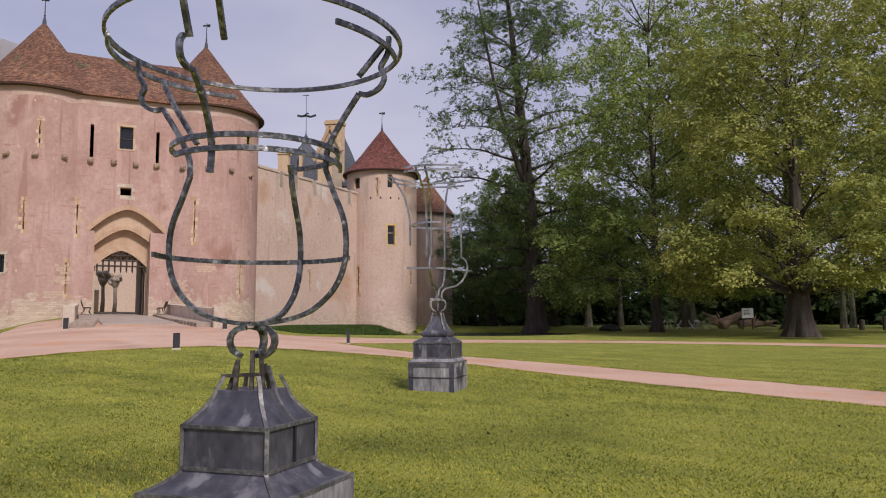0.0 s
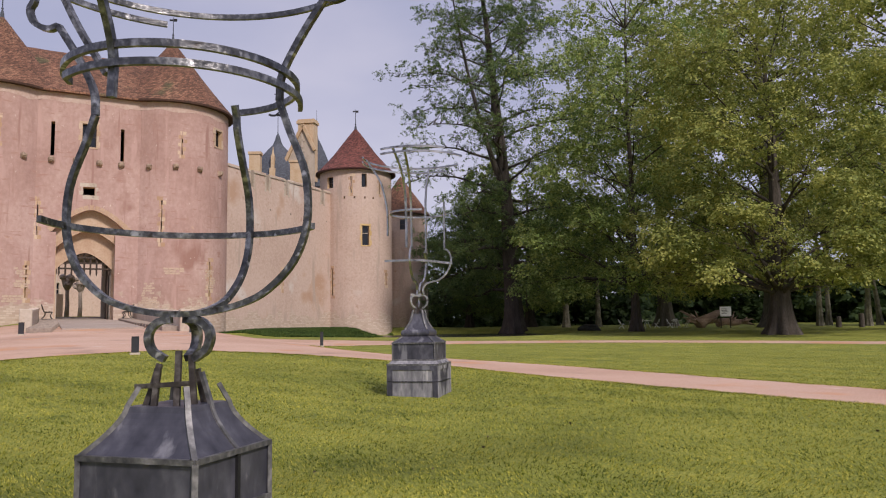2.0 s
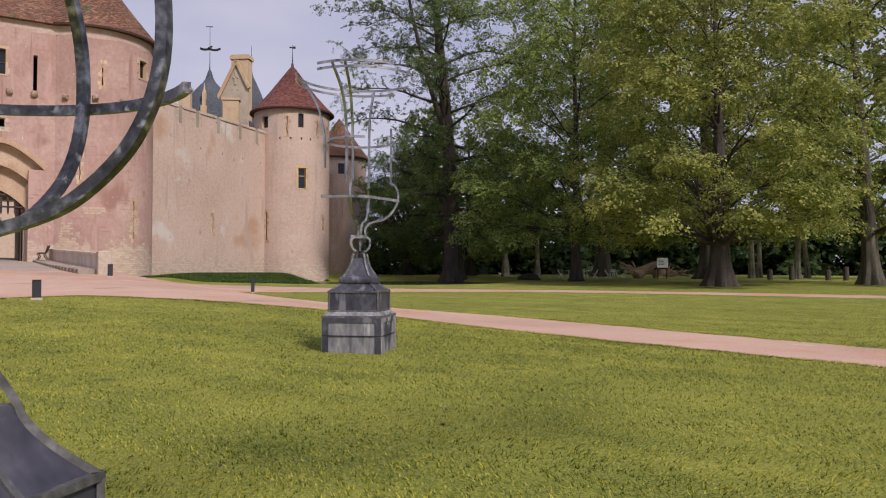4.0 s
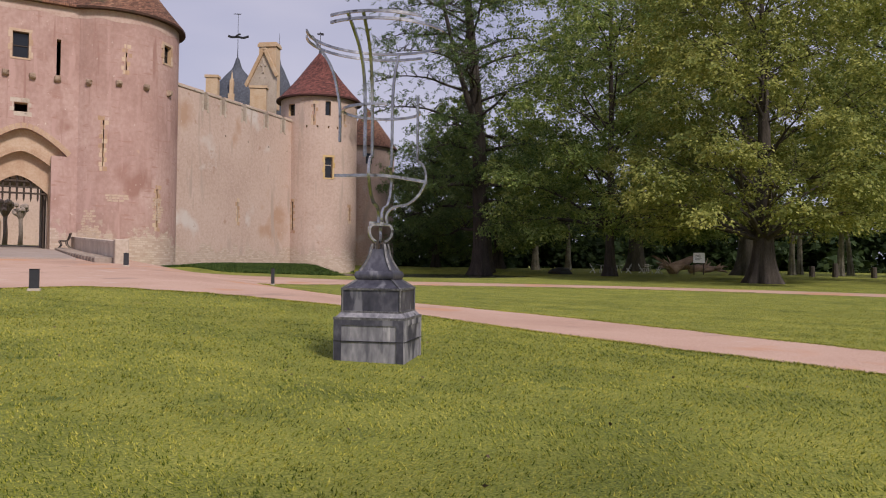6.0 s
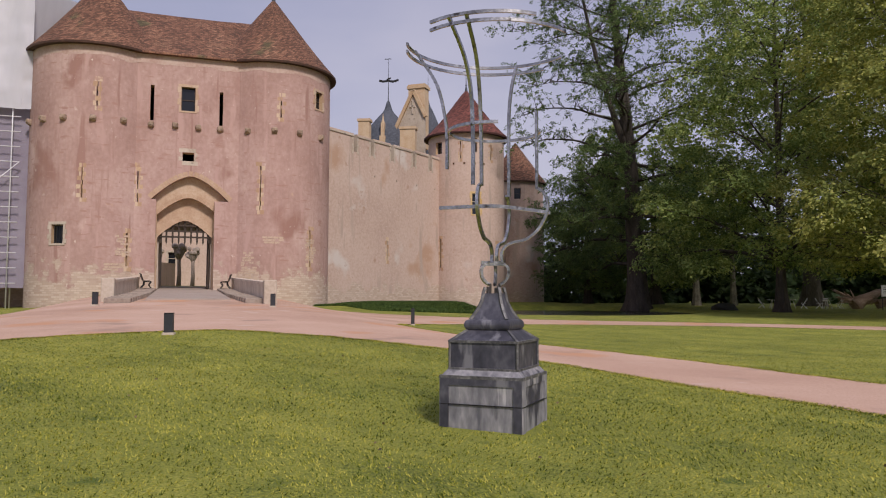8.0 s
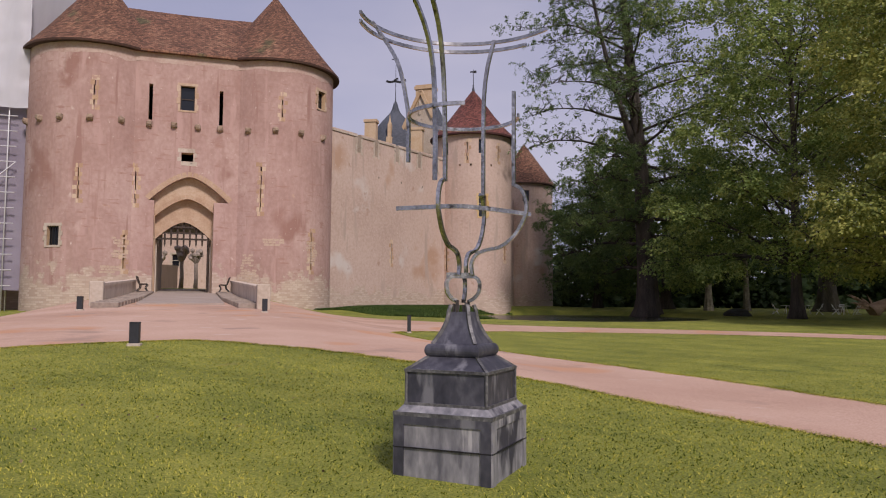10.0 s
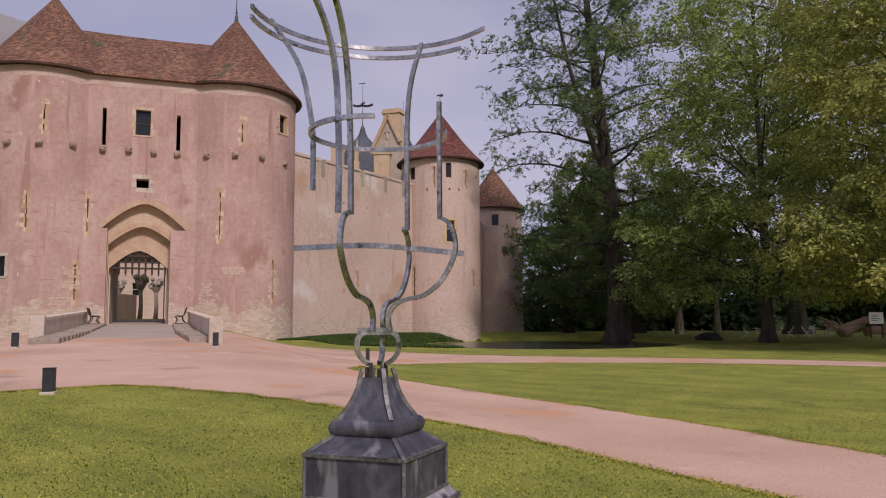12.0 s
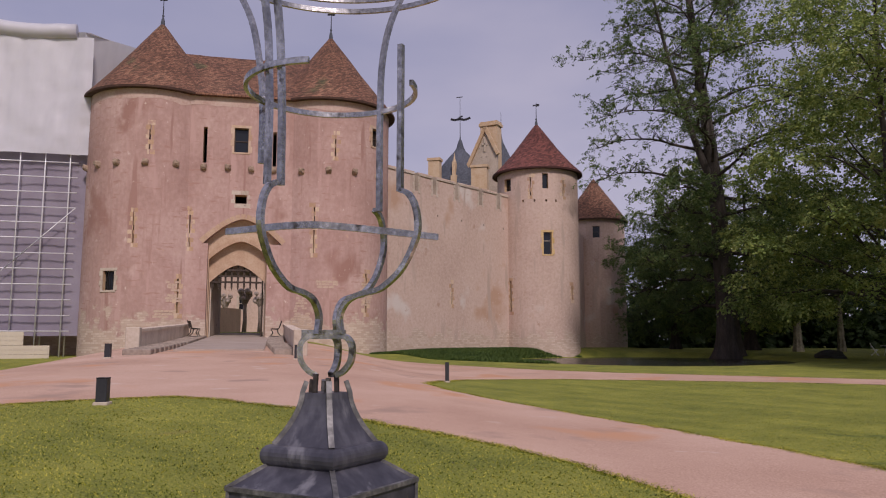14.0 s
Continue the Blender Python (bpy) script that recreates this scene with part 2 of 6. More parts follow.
M_RUBBLE = material("bare_rubble_stone", [(0.42, 0.29, 0.215), (0.52, 0.39, 0.295), (0.6, 0.48, 0.38)], 1.2, 8.0, 0.95, 0.6, fine_mix=0.55, bump_dist=0.03)
M_OCHRE = material("bright_ochre_stone", [(0.48, 0.31, 0.12), (0.58, 0.4, 0.18), (0.62, 0.46, 0.25)], 1.5, 9.0, 0.9, 0.3, island=0.3)
M_KERB = material("dark_worn_kerbstone", [(0.16, 0.125, 0.1), (0.27, 0.215, 0.175), (0.36, 0.3, 0.25)], 1.0, 9.0, 0.92, 0.4, island=0.25)
M_GLASS = bpy.data.materials.new("dark_window_glass")
M_GLASS.use_nodes = True
M_GLASS.node_tree.nodes["Principled BSDF"].inputs["Base Color"].default_value = (0.012, 0.014, 0.018, 1)
M_GLASS.node_tree.nodes["Principled BSDF"].inputs["Roughness"].default_value = 0.12
M_IRON = material("black_iron", [(0.02, 0.02, 0.022), (0.04, 0.038, 0.04)], 2, 20, 0.6, 0.2, metal=0.6)
M_DARKWOOD = material("dark_oak", [(0.035, 0.024, 0.018), (0.07, 0.048, 0.034)], 1.5, 14, 0.8, 0.3, stretch=(4, 4, 0.5))


def tile_material(name, colours, size=(0.17, 0.12), moss=0.6, even=0.85):
    m = material(name, colours, 0.5, 6.0, 0.9, 0.2, spots=[((0.1, 0.085, 0.042), 0.45, moss)], fine_mix=0.6)
    n, l = m.node_tree.nodes, m.node_tree.links
    b = n["Principled BSDF"]
    old = b.inputs["Base Color"].links[0].from_socket
    uv, br, mx = n.new("ShaderNodeUVMap"), n.new("ShaderNodeTexBrick"), n.new("ShaderNodeMix")
    br.inputs["Scale"].default_value = 1.0
    br.inputs["Brick Width"].default_value, br.inputs["Row Height"].default_value = size
    br.inputs["Mortar Size"].default_value, br.inputs["Bias"].default_value = 0.012, 0.0
    br.inputs["Color1"].default_value, br.inputs["Color2"].default_value, br.inputs["Mortar"].default_value = (1.9, 1.85, 1.8, 1), (0.5, 0.48, 0.48, 1), (0.25, 0.24, 0.24, 1)
    l.new(uv.outputs[0], br.inputs[0])
    mx.data_type, mx.blend_type = "RGBA", "MULTIPLY"
    mx.inputs[0].default_value = even
    l.new(old, mx.inputs[6])
    l.new(br.outputs[0], mx.inputs[7])
    l.new(mx.outputs[2], b.inputs["Base Color"])
    bp = n.new("ShaderNodeBump")
    bp.inputs["Strength"].default_value, bp.inputs["Distance"].default_value = 0.8, 0.03
    l.new(br.outputs["Color"], bp.inputs["Height"])
    l.new(bp.outputs[0], b.inputs["Normal"])
    return m


M_TILE = tile_material("old_brown_roof_tiles", [(0.09, 0.048, 0.032), (0.165, 0.078, 0.048), (0.25, 0.14, 0.088)], (0.24, 0.15), 0.63)
M_TILE_RED = tile_material("red_roof_tiles", [(0.115, 0.04, 0.034), (0.155, 0.054, 0.044), (0.19, 0.07, 0.055)], (0.26, 0.17), 0.75)
M_SLATE = tile_material("blue_grey_slate", [(0.06, 0.07, 0.09), (0.09, 0.1, 0.125), (0.12, 0.13, 0.16)], (0.3, 0.22), 0.9, 0.3)
M_GRAVEL = material("pink_gravel", [(0.37, 0.22, 0.15), (0.54, 0.345, 0.25), (0.67, 0.475, 0.37)], 0.25, 38.0, 0.95, 0.5, fine_mix=0.5, spots=[((0.4, 0.265, 0.2), 0.6, 0.6), ((0.56, 0.3, 0.17), 0.35, 0.58), ((0.6, 0.45, 0.36), 1.3, 0.64)], bump_dist=0.012)
STRIPS = ((7.0, 0.75, 1), -33.5, 0.06)
M_GRASS = material("mown_lawn", [(0.07, 0.1, 0.01), (0.235, 0.255, 0.029), (0.42, 0.4, 0.07)], 0.8, 46.0, 0.95, 1.0, fine_mix=0.68, spots=[((0.11, 0.15, 0.018), 1.3, 0.64), ((0.31, 0.25, 0.07), 0.7, 0.68)], bump_dist=0.05, bands=(*STRIPS[:2], 0.03))
# patchy blade tones; the darkest also stands in for shade between tufts
M_BLADE = material("grass_blades", [(0.06, 0.09, 0.009), (0.28, 0.298, 0.032), (0.63, 0.56, 0.112)], 1.1, 17.0, 0.85, 0.0, fine_mix=0.5, island=0.57, through_light=0.3, spots=[((0.11, 0.16, 0.017), 1.6, 0.66), ((0.37, 0.29, 0.085), 0.7, 0.69)], bands=STRIPS)
M_BLADE.node_tree.nodes["Principled BSDF"].inputs["Specular IOR Level"].default_value = 0.12
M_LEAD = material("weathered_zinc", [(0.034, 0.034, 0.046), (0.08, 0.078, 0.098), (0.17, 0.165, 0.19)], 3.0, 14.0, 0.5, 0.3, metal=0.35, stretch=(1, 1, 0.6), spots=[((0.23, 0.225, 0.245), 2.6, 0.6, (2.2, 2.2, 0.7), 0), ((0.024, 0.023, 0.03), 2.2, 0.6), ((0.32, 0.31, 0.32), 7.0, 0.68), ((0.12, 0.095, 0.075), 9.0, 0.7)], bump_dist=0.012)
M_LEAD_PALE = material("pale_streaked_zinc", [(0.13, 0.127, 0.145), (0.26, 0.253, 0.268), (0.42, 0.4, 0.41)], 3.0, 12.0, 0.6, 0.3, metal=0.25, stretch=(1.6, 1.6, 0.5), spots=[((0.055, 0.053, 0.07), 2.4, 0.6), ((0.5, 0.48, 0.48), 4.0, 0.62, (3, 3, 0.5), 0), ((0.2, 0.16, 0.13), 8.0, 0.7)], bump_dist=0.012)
M_SEAM = material("worn_zinc_edges", [(0.07, 0.068, 0.072), (0.17, 0.165, 0.165), (0.38, 0.365, 0.36)], 6.0, 30.0, 0.6, 0.3, metal=0.7, bump_dist=0.005)
# worn steel; its pale and dark blotches also paint in broken reflections
M_STEEL_DARK = material("worn_steel_bars_painted_glints", [(0.045, 0.045, 0.05), (0.14, 0.137, 0.14), (0.5, 0.485, 0.475)], 11.0, 34.0, 0.34, 0.8, metal=0.85, spots=[((0.6, 0.58, 0.57), 16.0, 0.63), ((0.05, 0.04, 0.034), 13.0, 0.64)], bump_dist=0.012)
M_STUB = material("rusty_dark_bar_stubs", [(0.03, 0.026, 0.025), (0.075, 0.062, 0.056), (0.2, 0.18, 0.165)], 9.0, 30.0, 0.55, 0.7, metal=0.6, bump_dist=0.01)
# bright and dark spots put glossy reflections into the colour, besides brown tarnish
M_STEEL = material("galvanised_bars", [(0.2, 0.192, 0.188), (0.4, 0.388, 0.378), (0.68, 0.66, 0.64)], 5.0, 40.0, 0.27, 0.35, metal=0.9, spots=[((0.12, 0.105, 0.092), 12.0, 0.61), ((0.75, 0.73, 0.7), 11.0, 0.64)], bump_dist=0.006)
M_BARK = material("grey_bark", [(0.03, 0.025, 0.021), (0.065, 0.053, 0.043), (0.11, 0.092, 0.075)], 1.2, 9.0, 0.95, 0.8, stretch=(3, 3, 0.5), bump_dist=0.06)
M_BARK_MID = material("grey_brown_plane_bark", [(0.05, 0.043, 0.034), (0.1, 0.088, 0.068), (0.17, 0.15, 0.115)], 1.2, 7.0, 0.92, 0.7, stretch=(2, 2, 0.5), bump_dist=0.05)
M_BARK_PALE = material("mottled_plane_bark", [(0.09, 0.08, 0.06), (0.2, 0.18, 0.135), (0.3, 0.28, 0.21)], 1.4, 6.0, 0.9, 0.4, bump_dist=0.03)


def leaf_material(name, colours):
    m = material(name, colours, 0.45, 2.5, 0.6, 0.0, island=0.3, fine_mix=0.3, through_light=0.38)
    m.node_tree.nodes["Principled BSDF"].inputs["Specular IOR Level"].default_value = 0.25
    return m


M_LEAF_CYPRESS = leaf_material("feathery_green_leaves", [(0.08, 0.135, 0.05), (0.15, 0.225, 0.075), (0.25, 0.31, 0.105)])
M_LEAF_PLANE = leaf_material("green_plane_leaves", [(0.115, 0.175, 0.05), (0.245, 0.325, 0.085), (0.43, 0.47, 0.135)])
M_LEAF_YELLOW = leaf_material("yellow_green_plane_leaves", [(0.14, 0.18, 0.046), (0.285, 0.315, 0.078), (0.46, 0.45, 0.125)])
# far woods: the gloom among the trees is put into the leaf colour
M_LEAF_SHADE = leaf_material("shaded_green_leaves", [(0.03, 0.055, 0.02), (0.055, 0.09, 0.032), (0.09, 0.13, 0.045)])

# ---- ground ----
GATE = Vector((-25.51, 55.99))
GU, GN = Vector((0.8877, 0.4604)), Vector((0.4604, -0.8877))
WALL_A, WALL_B = Vector((-16.3, 60.1)), Vector((-9.71, 74.17))
KEEP = Vector((-7.75, 76.5))


def gate_place(u, d):
    """From metres along the gatehouse's front and out of it to the world."""
    return GATE + GU * u + GN * d


def near_line(p, a, b):
    t = max(0, min(1, (p - a).dot(b - a) / (b - a).length_squared))
    return (p - a - (b - a) * t).length


def step(x, a, b):
    t = max(0.0, min(1.0, (x - a) / (b - a)))
    return t * t * (3 - 2 * t)


def ground_z(x, y):
    """A ridge that climbs to the gate, lower on both sides, with a pond and a bank below the curtain wall."""
    p = Vector((x, y))
    u, d = (p - GATE).dot(GU), (p - GATE).dot(GN)
    s = max(-40.0, min(75.0, 61.4 - d))
    z = -0.1 + 0.037 * s * (0.42 + 0.58 / (1 + math.exp(min(60.0, (abs(u) - 6.6) / 1.1))))
    bank = 1 - step(min(near_line(p, WALL_A, WALL_B), near_line(p, KEEP, Vector((-3.5, 98)))), 2.5, 8.0)
    z += bank * (1.22 - z) * step(x, -17.5, -13)
    pond = ((x - 1.0) / 9.5) ** 2 + ((y - 65) / 13.0) ** 2
    z -= 1.3 * (1 - step(pond, 0.55, 1.25))
    z -= 0.08 * math.exp(-(x * x + (y - 13) ** 2) / 7.0)
    return z


def stretch(a, b, cell, far, n):
    """Even places from a to b, then thinning out to far on both sides."""
    grow = [(far - (b - a) / 2) * (k / n) ** 2.6 for k in range(1, n + 1)]
    return [a - v for v in grow[::-1]] + list(np.arange(a, b, cell)) + [b + v for v in grow]


gx, gy = stretch(-36, 50, 0.65, 1500, 26), stretch(-10, 84, 0.65, 1600, 26)
gv = [(x, y, ground_z(x, y)) for y in gy for x in gx]
gf = [(j * len(gx) + i, j * len(gx) + i + 1, (j + 1) * len(gx) + i + 1, (j + 1) * len(gx) + i) for j in range(len(gy) - 1) for i in range(len(gx) - 1)]
ground = raw("ground", gv, gf, M_GRASS)
for f in ground.data.polygons:
    f.use_smooth = True
tagged(ground, "mown yellow-green lawn rising gently to the castle", "lawn", kind="structure")


def sheet(name, outline, material, lift, cell=0.6):
    """A thin sheet on the ground inside an outline."""
    from mathutils.geometry import delaunay_2d_cdt
    edge = [Vector((p.x, p.y)) for p in smooth_line([(*q, 0) for q in outline + outline[:1]], 8)][:-1]
    edge = [p + Vector((noise.noise((p.x * 1.7, p.y * 1.7, 3)), noise.noise((p.x * 1.7, p.y * 1.7, 8)))) * 0.16 for p in edge]
    xs, ys = [p.x for p in edge], [p.y for p in edge]
    pts = list(edge)
    for i in range(int((max(xs) - min(xs)) / cell)):
        for j in range(int((max(ys) - min(ys)) / cell)):
            pts.append(Vector((min(xs) + (i + 0.5) * cell, min(ys) + (j + 0.5) * cell)))
    n = len(edge)
    vs, _, fs, *_ = delaunay_2d_cdt(pts, [(i, (i + 1) % n) for i in range(n)], [], 1, 1e-4)
    used = sorted({i for f in fs for i in f})
    at = {i: k for k, i in enumerate(used)}
    return raw(name, [(vs[i].x, vs[i].y, ground_z(vs[i].x, vs[i].y) + lift) for i in used], [[at[i] for i in f] for f in fs], material)


ROAD = [(-30, 8), (-19, 14), (-13.5, 16.5), (-11, 17.6), (-9.8, 19.8), (-8.3, 21.6), (-6.9, 22.4), (-4.4, 21.6), (-2.1, 20.4), (0.2, 19.2), (2.5, 17.0), (4.6, 14.9), (7, 12.2), (11, 7.5), (18, -2), (22, -2), (13, 9), (8.4, 15.0), (5.8, 18.9), (4, 21.5), (1.6, 24.3), (-1.6, 27.4), (-4.2, 30), (-4.8, 33.5), (-4.0, 36.5), (0, 38.2), (9, 38.5), (18, 35.3), (30, 29), (31, 31.5), (20, 38.2), (10, 41.8), (0, 43.4), (-6, 46.2), (-11.5, 49.5), (-16.5, 51.5), (-21, 49.3), (-26.5, 46.3), (-24, 40), (-22.5, 36.5), (-22, 33), (-30, 24)]
road = sheet("road", ROAD, M_GRAVEL, 0.007)
tagged(road, "pinkish gravel drive that widens before the gate", "gravel path", kind="structure")

M_WATER = bpy.data.materials.new("still_pond_water")
M_WATER.use_nodes = True
M_WATER.node_tree.nodes["Principled BSDF"].inputs["Base Color"].default_value = (0.03, 0.032, 0.022, 1)
M_WATER.node_tree.nodes["Principled BSDF"].inputs["Roughness"].default_value = 0.2
pond = raw("water", [(1.0 + 11.0 * math.cos(a), 65 + 14.5 * math.sin(a), 0.5) for a in np.linspace(0, 2 * math.pi, 48, endpoint=False)], [list(range(48))], M_WATER)
tagged(pond, "still dark moat water reflecting sky and trees", "water", kind="structure")


# ---- the castle's walls ----
class Outline:
    """A line round a building that is followed by its length; openings are cut by length and height."""

    def __init__(self, points):
        self.p = [Vector(q) for q in points]
        self.s = [0.0]
        for a, b in zip(self.p, self.p[1:]):
            self.s.append(self.s[-1] + (b - a).length)

    def at(self, s, off=0.0):
        s = max(0.0, min(self.s[-1], s))
        i = max(k for k in range(len(self.s) - 1) if self.s[k] <= s + 1e-9)
        a, b = self.p[i], self.p[i + 1]
        d = (b - a).normalized()
        n = Vector((d.y, -d.x))
        return a + d * (s - self.s[i]) + n * off

    def place(self, s, z, off=0.0):
        q = self.at(s, off)
        return Vector((q.x, q.y, z))

    def matrix(self, s, z, off=0.0):
        """A frame on the wall: x along it, y into it, z up."""
        a, b = self.at(s - 0.05), self.at(s + 0.05)
        d = (b - a).normalized()
        q = self.at(s, off)
        return Matrix(((d.x, -d.y, 0, q.x), (d.y, d.x, 0, q.y), (0, 0, 1, z), (0, 0, 0, 1)))


def pierced_wall(name, line, z0, z1, openings, thick, mat, reveal=None, row=1.5):
    """A wall of real thickness along an outline with square openings (s0, s1, z0, z1) through it."""
    cut_s = sorted({round(v, 4) for v in line.s + [o[k] for o in openings for k in (0, 1)]})
    cut_z = sorted({round(v, 4) for v in list(np.arange(z0, z1, row)) + [z1] + [o[k] for o in openings for k in (2, 3)]})
    bm = bmesh.new()
    uv = bm.loops.layers.uv.new("UVMap")
    grid = {}

    def vert(i, j, back):
        if (i, j, back) not in grid:
            grid[i, j, back] = bm.verts.new(line.place(cut_s[i], cut_z[j], -thick if back else 0.0))
        return grid[i, j, back]

    def hole(i, j):
        s, z = (cut_s[i] + cut_s[i + 1]) / 2, (cut_z[j] + cut_z[j + 1]) / 2
        return any(a < s < b and c < z < d for a, b, c, d in openings)

    def face(keys, mi):
        f = bm.faces.new([vert(*k) for k in keys])
        f.material_index = mi
        for lp, k in zip(f.loops, keys):
            lp[uv].uv = (cut_s[k[0]] + (0.37 if k[2] else 0), cut_z[k[1]])

    ns, nz = len(cut_s) - 1, len(cut_z) - 1
    for i in range(ns):
        for j in range(nz):
            if hole(i, j):
                continue
            face([(i, j, 0), (i + 1, j, 0), (i + 1, j + 1, 0), (i, j + 1, 0)], 0)
            face([(i, j, 1), (i, j + 1, 1), (i + 1, j + 1, 1), (i + 1, j, 1)], 0)
            for di, dj, a, b in ((-1, 0, (i, j), (i, j + 1)), (1, 0, (i + 1, j + 1), (i + 1, j)), (0, -1, (i + 1, j), (i, j)), (0, 1, (i, j + 1), (i + 1, j + 1))):
                ii, jj = i + di, j + dj
                outside = not (0 <= ii < ns and 0 <= jj < nz)
                if outside or hole(ii, jj):
                    face([(*a, 0), (*b, 0), (*b, 1), (*a, 1)][::-1], 0 if outside else 1)
    bmesh.ops.recalc_face_normals(bm, faces=bm.faces)
    return link_bm(name, bm, [mat, reveal or mat])


def arc(c, r, a0, a1, n, frame_of=lambda u, d: Vector((u, d))):
    return [frame_of(c[0] + r * math.cos(radians(a0 + (a1 - a0) * i / n)), c[1] + r * math.sin(radians(a0 + (a1 - a0) * i / n))) for i in range(n + 1)]


TOWER_U, TOWER_R, FRONT_D = 5.87, 4.3, 3.45
JOINT = math.degrees(math.asin(FRONT_D / TOWER_R))
EAVE = 18.05
half_gap = TOWER_U - TOWER_R * math.cos(radians(JOINT))
gate_points = [gate_place(-TOWER_U - TOWER_R, -7), gate_place(-TOWER_U - TOWER_R, -3)] + arc((-TOWER_U, 0), TOWER_R, 180, JOINT, 22, gate_place) + arc((TOWER_U, 0), TOWER_R, 180 - JOINT, 0, 22, gate_place) + [gate_place(TOWER_U + TOWER_R, -3), gate_place(TOWER_U + TOWER_R, -7)]
gate_line = Outline(gate_points)
S_LEFT = gate_line.s[2]
S_MID = gate_line.s[24]
S_RIGHT = gate_line.s[25]


def on_left(angle):
    return S_LEFT + radians(180 - angle) * TOWER_R - 0.26


def on_right(angle):
    return S_RIGHT + radians(180 - JOINT - angle) * TOWER_R - 0.26


def on_front(u):
    return S_MID + u + half_gap - 0.26


# arrow slits: place along the wall, bottom, top, width, and whether yellow stones frame them
slits = [(on_left(83.6), 13.95, 15.55, 0.09, 1), (on_front(-2.1), 13.45, 15.85, 0.24, 0), (on_front(2.35), 13.4, 15.75, 0.24, 0), (on_right(84), 14.1, 15.55, 0.09, 1),
         (on_left(93.3), 7.95, 9.9, 0.09, 1), (on_front(-2.86), 7.9, 10.25, 0.08, 1), (on_right(101.6), 7.6, 10.65, 0.1, 1), (on_left(55.6), 3.6, 5.8, 0.14, 1), (on_right(52.4), 3.75, 6.35, 0.16, 1)]
windows = [(on_front(-0.26), on_front(0.64), 14.25, 15.9), (on_left(118), on_left(107.5), 5.0, 6.22), (on_right(47), on_right(36), 15.2, 16.45)]
gun_port = (on_front(-0.1), on_front(0.64), 10.82, 11.4)
PORTAL_U = -0.08
portal = (on_front(PORTAL_U - 1.94), on_front(PORTAL_U + 3.06), 1.2, 10.05)
openings = [(s - w / 2, s + w / 2, a, b) for s, a, b, w, _ in slits] + windows + [gun_port, portal]
gate_wall = pierced_wall("wall_gatehouse", gate_line, -0.4, EAVE, openings, 0.75, M_PLASTER, M_DRESSED)
tagged(gate_wall, "weathered pink rendered gatehouse with two round towers", "castle wall", kind="structure")


M_SLIT = material("bright_ochre_jamb_stone", [(0.43, 0.275, 0.17), (0.52, 0.355, 0.225), (0.59, 0.45, 0.32)], 2.2, 11.0, 0.92, 0.4, island=0.5, spots=[((0.45, 0.29, 0.225), 2.5, 0.56)])


def quoins(parent, line, s, z0, z1, w, rng, name="slit_surround"):
    """Dressed stones of uneven length, flush with the render, on both sides of an opening."""
    bm = bmesh.new()
    n = max(2, round((z1 - z0) / 0.3))
    for side in (-1, 1):
        for k in range(-1, n + 1):
            a, b = z0 + (z1 - z0) * k / n, z0 + (z1 - z0) * (k + 1) / n
            wide = rng.uniform(0.05, 0.12) if (k + (side > 0)) % 2 else rng.uniform(0.16, 0.27)
            inner = -w / 2 if k in (-1, n) else 0.0
            m = line.matrix(s + side * (w / 2 + (wide + inner) / 2), 0)
            h = (wide - inner) / 2
            add_box(bm, -h, h, -0.008 + rng.uniform(-0.005, 0.004), 0.05, a + 0.008, b - 0.008, m @ pose(0, 0, 0, 0, rng.uniform(-0.3, 0.3), 0))
    return part(name, bm, M_SLIT, parent, "faded ochre stones round an arrow slit")


rng = random.Random(4)
# pale newer render under the eaves, its lower edge ragged
bm = bmesh.new()
uv = bm.loops.layers.uv.new("UVMap")
ss = list(np.arange(S_LEFT - 2, gate_line.s[-1] - 2, 0.3))
lo = [17.3 + 0.35 * noise.noise((s * 0.6, 1, 0)) + 0.12 * noise.noise((s * 2.3, 4, 0)) for s in ss]
for s0, s1, a, b in zip(ss, ss[1:], lo, lo[1:]):
    f = bm.faces.new([bm.verts.new(gate_line.place(s, z, 0.012)) for s, z in ((s0, a), (s1, b), (s1, EAVE), (s0, EAVE))])
    for lp, w in zip(f.loops, ((s0, a), (s1, b), (s1, EAVE), (s0, EAVE))):
        lp[uv].uv = w
bmesh.ops.remove_doubles(bm, verts=bm.verts, dist=1e-4)
bmesh.ops.solidify(bm, geom=bm.faces[:], thickness=0.008)
M_PATCH = material("pale_new_render", [(0.42, 0.27, 0.22), (0.5, 0.36, 0.3), (0.57, 0.45, 0.38)], 0.9, 6.0, 0.92, 0.4)
part("eave_render", bm, M_PATCH, gate_wall, "pale newer render under the eaves")
for s, a, b, w, framed in slits:
    if framed:
        quoins(gate_wall, gate_line, s, a, b, w, rng)


